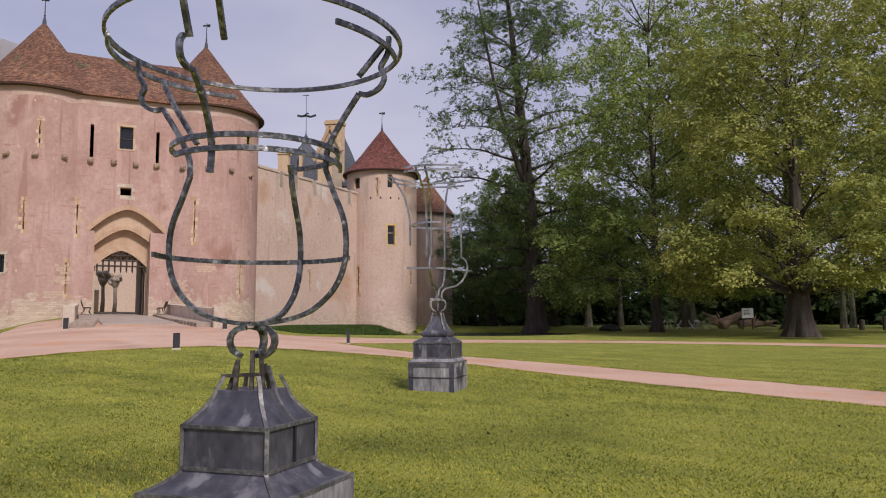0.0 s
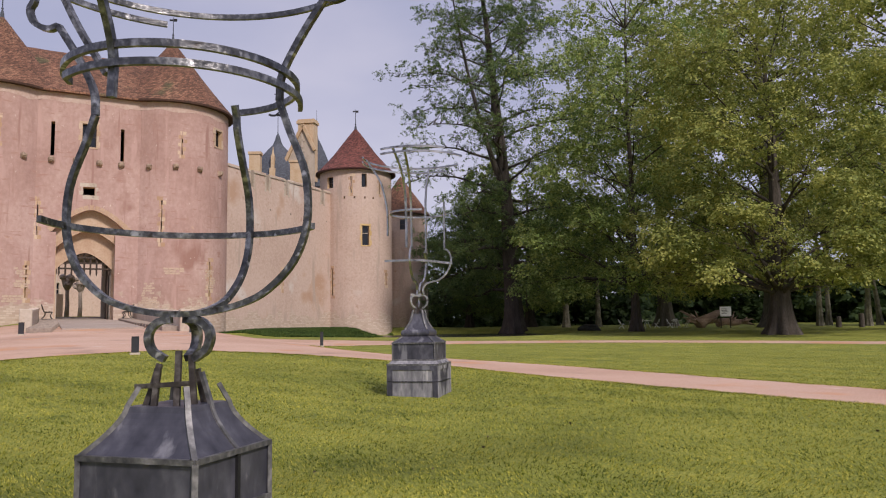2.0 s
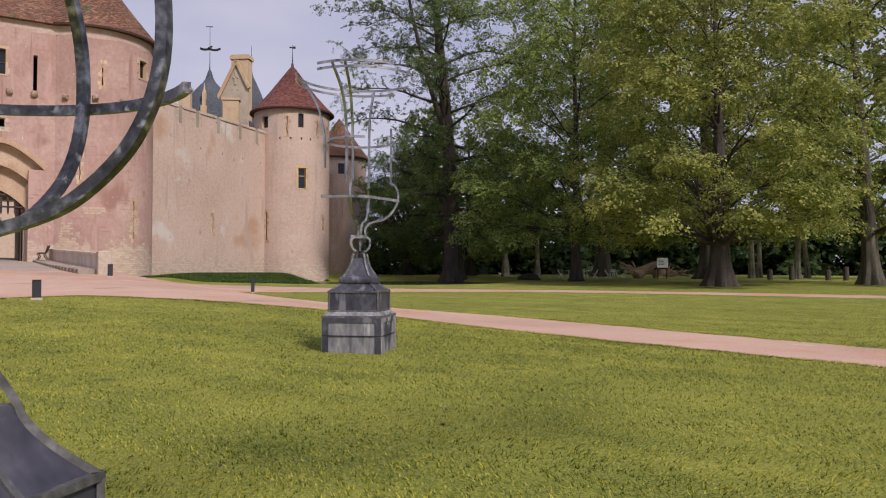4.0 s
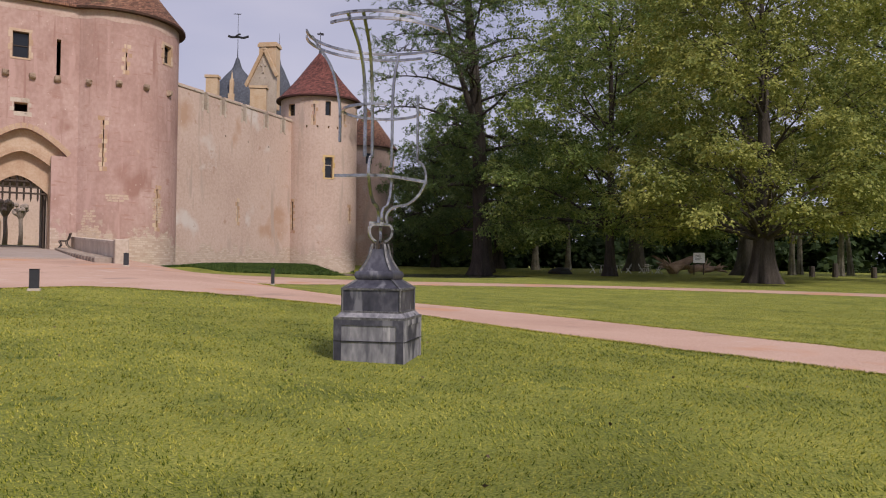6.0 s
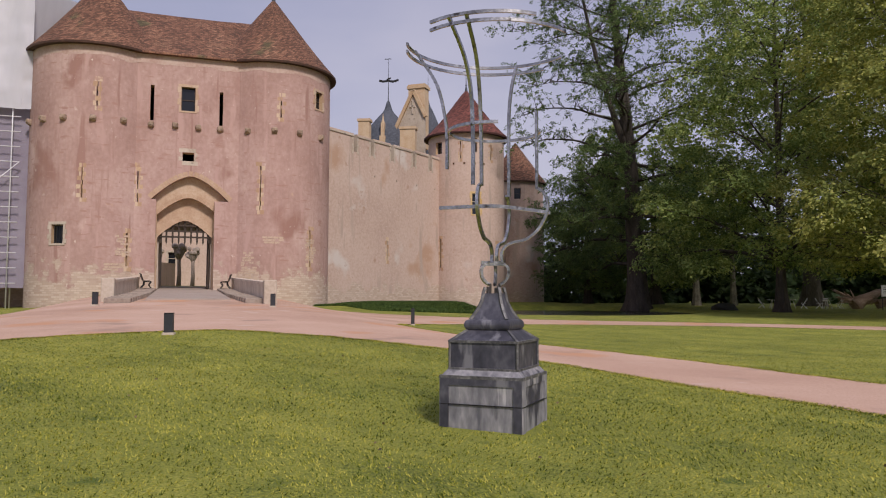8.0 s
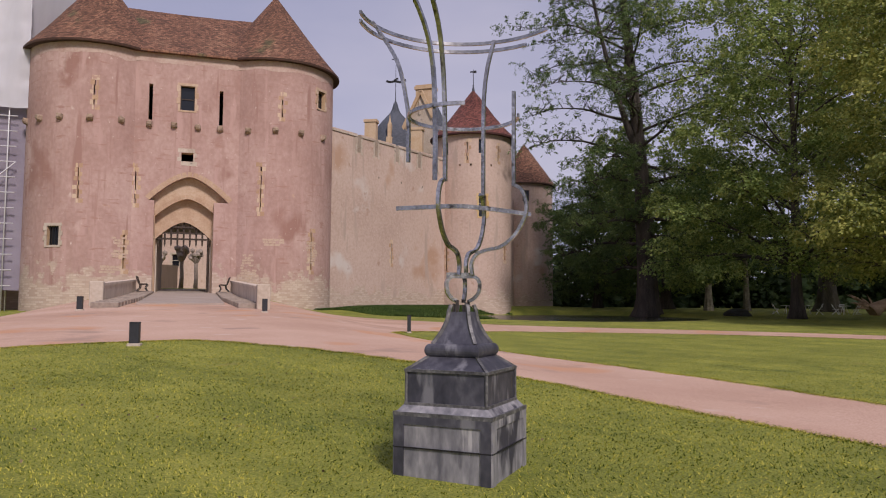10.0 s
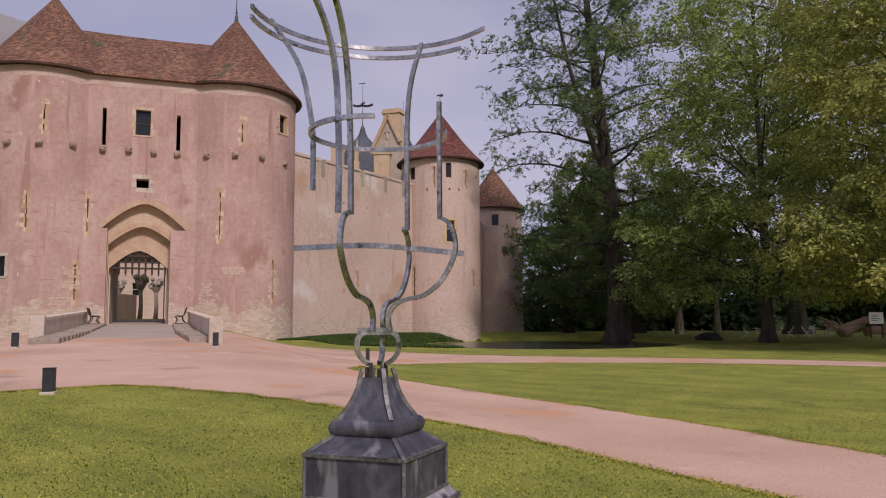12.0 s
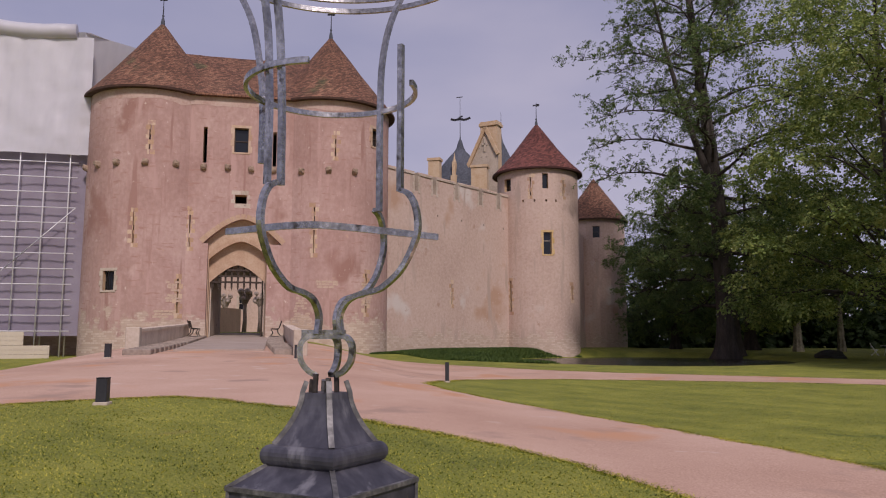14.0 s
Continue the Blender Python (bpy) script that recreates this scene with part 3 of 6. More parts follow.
def window(name, line, s0, s1, z0, z1, surround, mullions=(), bars=0, deep=0.32, label="", cross=True):
    """A window set into the wall: dark pane, frame, surround and bars."""
    s, w = (s0 + s1) / 2, s1 - s0
    m = line.matrix(s, 0)
    top = thing(name, line.place(s, z0), label, "window")
    tagged(top, kind="structure")
    inv = top.matrix_world.inverted()
    mm = inv @ m
    part("pane", box(-w / 2, w / 2, deep, deep + 0.02, z0, z1, mm), M_GLASS, top)
    bm = bmesh.new()
    t = 0.05
    for x0, x1, a, b in ((-w / 2, -w / 2 + t, z0, z1), (w / 2 - t, w / 2, z0, z1), (-w / 2 + t, w / 2 - t, z0, z0 + t), (-w / 2 + t, w / 2 - t, z1 - t, z1)):
        add_box(bm, x0, x1, deep - 0.05, deep - 0.004, a, b, mm)
    for h in mullions:
        add_box(bm, -w / 2 + t, w / 2 - t, deep - 0.06, deep - 0.004, z0 + (z1 - z0) * h - 0.03, z0 + (z1 - z0) * h + 0.03, mm)
    sash = part("window_frame", bm, M_PALE if surround and cross else M_DARKWOOD, top)
    if surround:
        bm = bmesh.new()
        q = 0.15
        for k in range(4):
            a, b = z0 + (z1 - z0) * k / 4, z0 + (z1 - z0) * (k + 1) / 4
            for side in (-1, 1):
                e = q + (0.1 if (k + (side > 0)) % 2 else 0)
                x = side * (w / 2 + e / 2)
                add_box(bm, x - e / 2 + 0.005, x + e / 2 - 0.005, -0.014, 0.08, a + 0.008, b - 0.008, mm)
        add_box(bm, -w / 2 - 0.2, w / 2 + 0.2, -0.016, 0.08, z1, z1 + 0.18, mm)
        part("surround", bm, surround, top)
        part("window_sill", box(-w / 2 - 0.14, w / 2 + 0.14, -0.03, 0.2, z0 - 0.12, z0, mm, 0.01), surround, top)
    for k in range(bars):
        x = -w / 2 + w * (k + 1) / (bars + 1)
        part("bar", box(x - 0.018, x + 0.018, 0.1, 0.136, z0, z1, mm), M_IRON, sash)
    return top


window("window_gate", gate_line, *windows[0], M_QUOIN, (0.48,), label="tall dark window with yellow stone frame above the gate", cross=False)
window("window_barred", gate_line, *windows[1], M_PALE, (), 4, label="small iron-barred window in a pale stone frame")
window("window_flank", gate_line, *windows[2], M_QUOIN, (0.5,), label="square dark window under the tower eave", cross=False)
quoins(gate_wall, gate_line, (gun_port[0] + gun_port[1]) / 2, gun_port[2], gun_port[3], gun_port[1] - gun_port[0], rng, "gun_port_surround").data.materials[0] = M_PALE

# corbels of the lost gallery
corbel_at = [on_left(a) for a in (155.9, 131, 110.5, 86.5, 62.1)] + [on_front(u) for u in (-2.15, -0.6, 0.87, 2.32)] + [on_right(a) for a in (114.1, 89.9, 66.2, 39.8)]
M_CORBEL = material("worn_brown_corbel_stone", [(0.2, 0.14, 0.1), (0.33, 0.24, 0.175), (0.45, 0.34, 0.25)], 2.5, 9.0, 0.95, 0.5, bump_dist=0.03)
for k, s in enumerate(corbel_at):
    bm = bmesh.new()
    m = gate_line.matrix(s, 13.1 + rng.uniform(-0.06, 0.06)) @ pose(0, 0, 0, 0, rng.uniform(-9, 9), rng.uniform(-8, 8))
    add_box(bm, -0.2, 0.2, -0.3, 0.25, -0.2, 0.22, m, 0.06)
    bmesh.ops.subdivide_edges(bm, edges=bm.edges[:], cuts=1, use_grid_fill=True)
    inv = m.inverted()
    for v in bm.verts:
        q = inv @ v.co
        out = max(0.0, -q.y / 0.3)
        q.z += 0.12 * out * (q.z < 0)
        q.x *= 1 - 0.2 * out
        q += Vector((noise.noise(q * 6 + Vector((k, 0, 0))), noise.noise(q * 6 + Vector((k, 5, 0))), noise.noise(q * 6 + Vector((k, 9, 0))))) * 0.06
        v.co = m @ q
    part("corbel", bm, M_CORBEL, gate_wall, "worn stone corbel of a lost gallery")


# bare stones where the render has fallen
stone_me = bpy.data.meshes.new("stone")
sb = box(-0.5, 0.5, -0.012, 0.06, -0.5, 0.5, bevel=0.02)
sb.to_mesh(stone_me)
sb.free()
stone_me.materials.append(M_RUBBLE)


def bare_stones(s, z, w, h, ragged, seed):
    r = random.Random(seed)
    row = 0.17
    for j in range(int(h / row)):
        span = w * (1 - ragged * j * row / h) * r.uniform(0.8, 1.0)
        x = -span / 2 + r.uniform(-0.1, 0.1)
        while x < span / 2:
            ln = r.uniform(0.14, 0.42)
            if r.random() < 0.8:
                ob = new("stone", stone_me)
                ob.matrix_world = gate_line.matrix(s + x + ln / 2, z + (j + 0.5) * row) @ Matrix.Diagonal((ln - 0.025, 1.0, row - r.uniform(0.02, 0.05), 1)) @ pose(0, r.uniform(-0.012, 0.012), 0, 0, r.uniform(-4, 4), 0)
                ob.parent = gate_wall
            x += ln


bare_stones(on_right(91.5), 5.3, 1.3, 0.62, 0.2, 1)
bare_stones(on_right(113), 2.2, 1.9, 2.6, 0.85, 2)
bare_stones(on_left(61), 4.3, 0.8, 1.5, 0.1, 3)
bare_stones(on_left(66), 3.3, 1.6, 0.6, 0.4, 6)
bare_stones(on_right(52), 4.2, 0.9, 1.6, 0.1, 7)


# ---- portal ----
def pointed(u, hw, spring, apex):
    return spring + (apex - spring) * (1 - abs(u / hw) ** 1.55)


def gate_matrix():
    return Matrix(((GU.x, GN.x, 0, GATE.x), (GU.y, GN.y, 0, GATE.y), (0, 0, 1, 0), (0, 0, 0, 1)))


GM = gate_matrix()


def arch_plate(name, d, depth, half, top, hw, spring, apex, jamb, base, side, mat):
    """A slab with a pointed archway: front at d, its soffit depth deep."""
    bm = bmesh.new()
    uv = bm.loops.layers.uv.new("UVMap")
    us = list(np.linspace(-hw, hw, 29))

    def quad(ps):
        f = bm.faces.new([bm.verts.new(GM @ Vector(p)) for p in ps])
        for lp, p in zip(f.loops, ps):
            lp[uv].uv = (p[0] + p[1] * 0.7 + 20, p[2])

    for a, b in zip(us, us[1:]):
        za, zb = pointed(a, hw, spring, apex), pointed(b, hw, spring, apex)
        a_, b_ = a + PORTAL_U + side, b + PORTAL_U + side
        quad([(a_, d, za), (b_, d, zb), (b_, d, top), (a_, d, top)])
        quad([(a_, d, za), (a_, d - depth, za), (b_, d - depth, zb), (b_, d, zb)])
    for sg in (-1, 1):
        o, i, j = PORTAL_U + side + sg * half, PORTAL_U + side + sg * hw, PORTAL_U + sg * jamb
        if half > hw:
            quad([(o, d, spring), (i, d, spring), (i, d, top), (o, d, top)])
        quad([(o, d, base), (j, d, base), (j, d, spring), (o, d, spring)])
        quad([(j, d, base), (j, d - depth, base), (j, d - depth, spring), (j, d, spring)])
        if jamb < hw:
            quad([(j, d, spring), (i, d, spring), (i, d - depth, spring), (j, d - depth, spring)])
    bmesh.ops.remove_doubles(bm, verts=bm.verts, dist=1e-4)
    bmesh.ops.recalc_face_normals(bm, faces=bm.faces)
    return link_bm(name, bm, mat)


arches = [(FRONT_D - 0.003, 0.6, 2.5, 10.05, 2.5, 8.15, 9.8, 1.87, 1.2, 0.3), (FRONT_D - 0.6, 0.6, 2.6, 10.05, 2.0, 7.2, 8.4, 1.83, 1.2, 0.2), (FRONT_D - 1.2, 0.5, 2.2, 10.05, 1.78, 5.7, 6.88, 1.78, 1.2, 0.0)]
for k, a in enumerate(arches):
    ob = arch_plate("wall_portal_" + str(k + 1), *a, M_PLASTER if k == 0 else M_QUOIN)
    tagged(ob, ("rendered wall round the pointed portal arch", "yellow stone inner order of the portal arch", "pale stone archway of the castle gate")[k], "archway", kind="structure")
    hw, spring, apex, d, side = a[4], a[5], a[6], a[0], a[9]
    if k < 2:
        band, n = 0.34 - 0.06 * k, 17
        us = [(-1 + 2 * i / n) * hw for i in range(n + 1)]
        for p, q in zip(us, us[1:]):
            bm = bmesh.new()
            zp, zq = pointed(p, hw, spring, apex), pointed(q, hw, spring, apex)
            nrm = Vector((-(zq - zp), q - p)).normalized()
            e = 0.012
            q_, p_ = q - e, p + e
            c = [(p_, zp), (q_, zq), (q_ + nrm.x * band, zq + nrm.y * band), (p_ + nrm.x * band, zp + nrm.y * band)]
            fr = [bm.verts.new(GM @ Vector((x + PORTAL_U + side, d + 0.02, z))) for x, z in c]
            bk = [bm.verts.new(GM @ Vector((x + PORTAL_U + side, d - 0.02, z))) for x, z in c]
            bm.faces.new(fr)
            for i in range(4):
                bm.faces.new((fr[i], bk[i], bk[(i + 1) % 4], fr[(i + 1) % 4]))
            bmesh.ops.recalc_face_normals(bm, faces=bm.faces)
            part("voussoir", bm, M_QUOIN, ob)

# passage behind the arch
bm = bmesh.new()
for sg in (-1, 1):
    add_box(bm, PORTAL_U + sg * 1.95 - 0.25, PORTAL_U + sg * 1.95 + 0.25, -7, FRONT_D - 1.71, 1.0, 7.2, GM)
add_box(bm, PORTAL_U - 1.7, PORTAL_U + 1.7, -7, FRONT_D - 1.71, 6.95, 7.3, GM)
tagged(link_bm("wall_passage", bm, M_PALE), "pale stone side walls and ceiling of the gate passage", "passage", kind="structure")
back_line = Outline([gate_place(TOWER_U + TOWER_R, -7), gate_place(-TOWER_U - TOWER_R, -7)])
bw = pierced_wall("wall_gatehouse_back", back_line, -0.4, EAVE, [(TOWER_U + TOWER_R - PORTAL_U - 1.7, TOWER_U + TOWER_R - PORTAL_U + 1.7, 1.0, 6.95)], 0.6, M_PLASTER)
tagged(bw, "rendered rear wall of the gatehouse", "castle wall", kind="structure")

portcullis = thing("portcullis", (*gate_place(PORTAL_U, FRONT_D - 1.45), 5.3), "raised dark timber portcullis grid in the gate arch", "portcullis")
inv = portcullis.matrix_world.inverted() @ GM
for k in range(9):
    u = PORTAL_U - 1.6 + 3.2 * k / 8
    bm = box(u - 0.06, u + 0.06, FRONT_D - 1.51, FRONT_D - 1.39, 5.42, 6.85, inv)
    tip = bm.verts.new(inv @ Vector((u, FRONT_D - 1.45, 5.2)))
    low = sorted(bm.verts, key=lambda v: v.co.z)[1:5]
    for i, j in ((0, 1), (1, 3), (3, 2), (2, 0)):
        try:
            bm.faces.new((low[i], low[j], tip))
        except ValueError:
            pass
    part("upright", bm, M_DARKWOOD, portcullis)
for z in (5.75, 6.15, 6.55):
    part("crossbar", box(PORTAL_U - 1.66, PORTAL_U + 1.66, FRONT_D - 1.385, FRONT_D - 1.3, z - 0.06, z + 0.06, inv), M_DARKWOOD, portcullis)
leaf = thing("door_leaf", (*gate_place(PORTAL_U + 1.6, FRONT_D - 2.2), 2.1), "open dark oak gate leaf folded against the passage", "gate door")
inv = leaf.matrix_world.inverted() @ GM
for k in range(7):
    part("plank", box(PORTAL_U + 1.54, PORTAL_U + 1.62, FRONT_D - 1.75 - 0.24 * (k + 1) + 0.006, FRONT_D - 1.75 - 0.24 * k, 2.12, 6.2, inv), M_DARKWOOD, leaf)


# ---- roofs ----
def uv_roof(bm, faces_uv):
    uv = bm.loops.layers.uv.verify()
    for f, uvs in faces_uv:
        for lp, w in zip(f.loops, uvs):
            lp[uv].uv = w


def cone_roof(name, centre, radius, z0, z1, mat, parent=None, sides=40, flare=0.0, a0=0, a1=360):
    bm = bmesh.new()
    out = []
    steps = 10
    length = math.hypot(radius, z1 - z0)
    rings = []
    for k in range(steps + 1):
        t = k / steps
        r = radius * (1 - t) * (1 - flare * math.sin(math.pi * min(1, t * 1.0)) * 0.5) + 0.03
        z = z0 + (z1 - z0) * t
        rings.append([bm.verts.new((centre[0] + r * math.cos(radians(a0 + (a1 - a0) * i / sides)), centre[1] + r * math.sin(radians(a0 + (a1 - a0) * i / sides)), z + 0.04 * noise.noise((i * 0.9, k * 1.3, z0)))) for i in range(sides)])
    for k in range(steps):
        for i in range(sides):
            j = (i + 1) % sides
            f = bm.faces.new((rings[k][i], rings[k][j], rings[k + 1][j], rings[k + 1][i]))
            wid = 2 * math.pi * radius / sides
            ta, tb = length * k / steps, length * (k + 1) / steps
            sa, sb = 1 - k / steps * 0.5, 1 - (k + 1) / steps * 0.5
            out.append((f, [(i * wid * sa, ta), ((i + 1) * wid * sa, ta), ((i + 1) * wid * sb, tb), (i * wid * sb, tb)]))
    low = [bm.verts.new((v.co.x, v.co.y, z0 - 0.14)) for v in rings[0]]
    inn = [bm.verts.new((centre[0] + (v.co.x - centre[0]) * 0.8, centre[1] + (v.co.y - centre[1]) * 0.8, z0 - 0.1)) for v in rings[0]]
    for i in range(sides):
        j = (i + 1) % sides
        bm.faces.new((low[i], low[j], rings[0][j], rings[0][i]))
        bm.faces.new((inn[i], inn[j], low[j], low[i]))
    uv_roof(bm, out)
    bmesh.ops.recalc_face_normals(bm, faces=bm.faces)
    return link_bm(name, bm, mat, parent)


APEX = 24.1
roof = thing("roof_gatehouse", (*gate_place(0, 0), EAVE), "steep brown tiled roof with two mossy cones", "roof")
tagged(roof, kind="structure")
rinv = roof.matrix_world.inverted()
for sg in (-1, 1):
    c = gate_place(sg * TOWER_U, 0)
    ob = cone_roof("cone", (c.x, c.y), TOWER_R + 0.42, EAVE, APEX, M_TILE, flare=0.07)
    ob.parent, ob.matrix_parent_inverse = roof, rinv
# the straight roof between and behind the cones
bm = bmesh.new()
out = []
RIDGE, RIDGE_D = 22.6, -1.4


def roof_quad(pts, w, h):
    f = bm.faces.new([bm.verts.new(GM @ Vector(p)) for p in pts])
    out.append((f, [(0, 0), (w, 0), (w, h), (0, h)]))


U0 = TOWER_U + 0.6
n = 14
for k in range(n):
    a, b = -U0 + 2 * U0 * k / n, -U0 + 2 * U0 * (k + 1) / n
    sag = lambda u: RIDGE - 0.14 * math.cos(u / U0 * 1.5) + 0.04 * noise.noise((u, 0, 0))
    for j in range(5):
        t0, t1 = j / 5, (j + 1) / 5
        d0, d1 = FRONT_D + 0.36 + (RIDGE_D - FRONT_D - 0.36) * t0, FRONT_D + 0.36 + (RIDGE_D - FRONT_D - 0.36) * t1
        p = [(a, d0, EAVE + (sag(a) - EAVE) * t0), (b, d0, EAVE + (sag(b) - EAVE) * t0), (b, d1, EAVE + (sag(b) - EAVE) * t1), (a, d1, EAVE + (sag(a) - EAVE) * t1)]
        f = bm.faces.new([bm.verts.new(GM @ Vector(q)) for q in p])
        h0, h1 = t0 * 6.2, t1 * 6.2
        out.append((f, [(a, h0), (b, h0), (b, h1), (a, h1)]))
    roof_quad([(b, -7.4, EAVE), (a, -7.4, EAVE), (a, RIDGE_D, sag(a)), (b, RIDGE_D, sag(b))], 1, 6)
    roof_quad([(a, FRONT_D - 0.2, EAVE - 0.12), (b, FRONT_D - 0.2, EAVE - 0.12), (b, FRONT_D + 0.36, EAVE - 0.14), (a, FRONT_D + 0.36, EAVE - 0.14)], 1, 1)
    roof_quad([(a, FRONT_D + 0.36, EAVE - 0.14), (b, FRONT_D + 0.36, EAVE - 0.14), (b, FRONT_D + 0.36, EAVE), (a, FRONT_D + 0.36, EAVE)], 1, 0.1)
for sg in (-1, 1):
    e, h = sg * U0, sg * (TOWER_U + TOWER_R + 0.3)
    roof_quad([(e, RIDGE_D, RIDGE - 0.1), (h, 0, EAVE), (h, -7.4, EAVE), (e, -7.4, EAVE)], 5, 5)
    roof_quad([(e, RIDGE_D, RIDGE - 0.1), (h, 0, EAVE), (e, 2, EAVE), (e, 1.9, EAVE)], 5, 5)
uv_roof(bm, out)
bmesh.ops.remove_doubles(bm, verts=bm.verts, dist=1e-3)
slope = link_bm("roof_slope", bm, M_TILE)
slope.parent, slope.matrix_parent_inverse = roof, rinv
# half-round ridge tiles, set unevenly
rr = random.Random(12)
for k in range(30):
    u = -U0 + 2 * U0 * (k + 0.5) / 30
    m = GM @ pose(u, RIDGE_D, RIDGE - 0.14 * math.cos(u / U0 * 1.5) - 0.06 + rr.uniform(-0.03, 0.03), 0, 90 + rr.uniform(-3, 3), 0)
    ob = part("ridge_tile", add_lathe(bmesh.new(), [(0.19, -0.21), (0.22, 0.2)], 8, 90, 270, m), M_TILE, slope)
    ob.matrix_parent_inverse = rinv


def finial(at, height, kind=0):
    f = thing("finial", at, ("dark iron weather vane with a pennant", "dark iron roof finial", "iron vane in the shape of a winged beast")[kind], "weather vane")
    part("rod", add_tube(bmesh.new(), [(0, 0, -0.2), (0, 0, height)], [0.05, 0.02]), M_IRON, f)
    part("base", add_lathe(bmesh.new(), [(0.16, -0.3), (0.12, 0.1), (0.05, 0.35), (0.09, 0.45), (0.03, 0.55)], 10), M_SLATE, f)
    if kind == 0:
        part("flag", box(0.03, 0.3, -0.01, 0.01, height - 0.35, height - 0.12), M_IRON, f)
        part("flag", box(-0.3, -0.03, -0.01, 0.01, height - 0.3, height - 0.16), M_IRON, f)
    if kind == 2:
        bm = bmesh.new()
        add_bar(bm, smooth_line([(-1.2, 0, height * 0.5), (-0.7, 0, height * 0.475), (0, 0, height * 0.485), (0.6, 0, height * 0.465), (1.3, 0, height * 0.5)], 5), 0.28, 0.05)
        add_bar(bm, smooth_line([(-0.2, 0, height * 0.48), (-0.1, 0, height * 0.52), (0.3, 0, height * 0.55)], 5), 0.2, 0.05)
        part("beast", bm, M_IRON, f)
        part("flag", box(-0.5, 0.35, -0.01, 0.01, height - 0.12, height - 0.02), M_IRON, f)
    return f


for sg in (-1, 1):
    finial((*gate_place(sg * TOWER_U, 0), APEX + 0.1), 1.9, 0)

# ---- curtain wall ----
curtain_line = Outline([WALL_A, WALL_B])
CL = curtain_line.s[-1]
loops_ = [(s - 0.06, s + 0.06, 11.45, 11.6) for s in (CL * 0.36, CL * 0.55, CL * 0.74, CL * 0.92)]
cslit = (CL * 0.47 - 0.06, CL * 0.47 + 0.06, 4.75, 6.35)
crenels = [CL * k for k in (0.2, 0.335, 0.51, 0.71, 0.875)]
notch = [(s - 0.2, s + 0.2, 13.15, 14.6) for s in crenels]
curtain = pierced_wall("wall_curtain", curtain_line, -0.5, 14.35, loops_ + [cslit] + notch, 0.9, M_CURTAIN, M_PALE)
tagged(curtain, "cream rendered curtain wall with crenels and stained patches", "castle wall", kind="structure")
for s in crenels:
    for k in range(5):
        w = 0.12 if k % 2 else 0.22
        for sd in (-1, 1):
            m = curtain_line.matrix(s + sd * (0.2 + w / 2), 0)
            part("quoin", box(-w / 2, w / 2, -0.03, 0.3, 13.0 + 0.27 * k, 13.0 + 0.27 * (k + 1) - 0.012, m), M_PALE, curtain)
bm = bmesh.new()
for a, b in zip([0] + [s + 0.2 for s in crenels], [s - 0.2 for s in crenels] + [CL]):
    for k in range(max(1, round((b - a) / 0.8))):
        nn = max(1, round((b - a) / 0.8))
        m = curtain_line.matrix(a + (b - a) * (k + 0.5) / nn, 14.35)
        h = (b - a) / nn / 2 - 0.008
        add_box(bm, -h, h, -0.08, 0.98, 0.0, 0.14, m)
part("coping", bm, M_PALE, curtain, "weathered flat coping stones")
quoins(curtain, curtain_line, CL * 0.47, 4.75, 6.35, 0.12, rng)

# ---- round corner tower ----
KEEP_R, KEEP_EAVE = 3.6, 16.75
keep_line = Outline([Vector((KEEP.x + KEEP_R * math.cos(radians(a)), KEEP.y + KEEP_R * math.sin(radians(a)))) for a in np.linspace(180, 540, 49)])


def on_keep(angle):
    """Place along the tower for a direction in degrees from +x."""
    return ((angle - 180) % 360) / 360 * keep_line.s[-1]


k_front = 278
kw = [(on_keep(k_front + 13) - 0.34, on_keep(k_front + 13) + 0.34, 9.2, 11.1), (on_keep(k_front - 46) - 0.4, on_keep(k_front - 46) + 0.4, 14.9, 16.0), (on_keep(k_front + 11) - 0.25, on_keep(k_front + 11) + 0.25, 14.9, 16.2)]
ks = [(on_keep(k_front - 9.5), 14.3, 15.9, 0.12), (on_keep(k_front + 38), 14.3, 15.7, 0.12), (on_keep(k_front - 42), 4.4, 7.0, 0.2), (on_keep(k_front + 52), 5.4, 6.6, 0.2)]
kd = [(on_keep(k_front + a) - 0.07, on_keep(k_front + a) + 0.07, 13.75, 13.95) for a in (-20, -4, 12, 26)]
keep = pierced_wall("wall_round_tower", keep_line, -0.4, KEEP_EAVE, kw + [(s - w / 2, s + w / 2, a, b) for s, a, b, w in ks] + kd, 0.6, M_CURTAIN, M_DRESSED)
tagged(keep, "smooth cream rendered round corner tower", "castle tower", kind="structure")
for s, a, b, w in ks:
    quoins(keep, keep_line, s, a, b, w, rng)
window("window_keep", keep_line, *kw[0], M_OCHRE, (0.62,), label="stone mullioned window in a yellow frame")
window("window_keep_upper", keep_line, *kw[1], None, (0.5,), label="small dark window under the eave")
window("window_keep_side", keep_line, *kw[2], None, (), label="narrow dark window under the eave")
kroof = cone_roof("roof_round_tower", (KEEP.x, KEEP.y), KEEP_R + 0.42, KEEP_EAVE, 21.6, M_TILE_RED, flare=0.16)
tagged(kroof, "red tiled conical roof, slightly flared", "roof", kind="structure")
finial((KEEP.x, KEEP.y, 21.6), 2.0, 0)

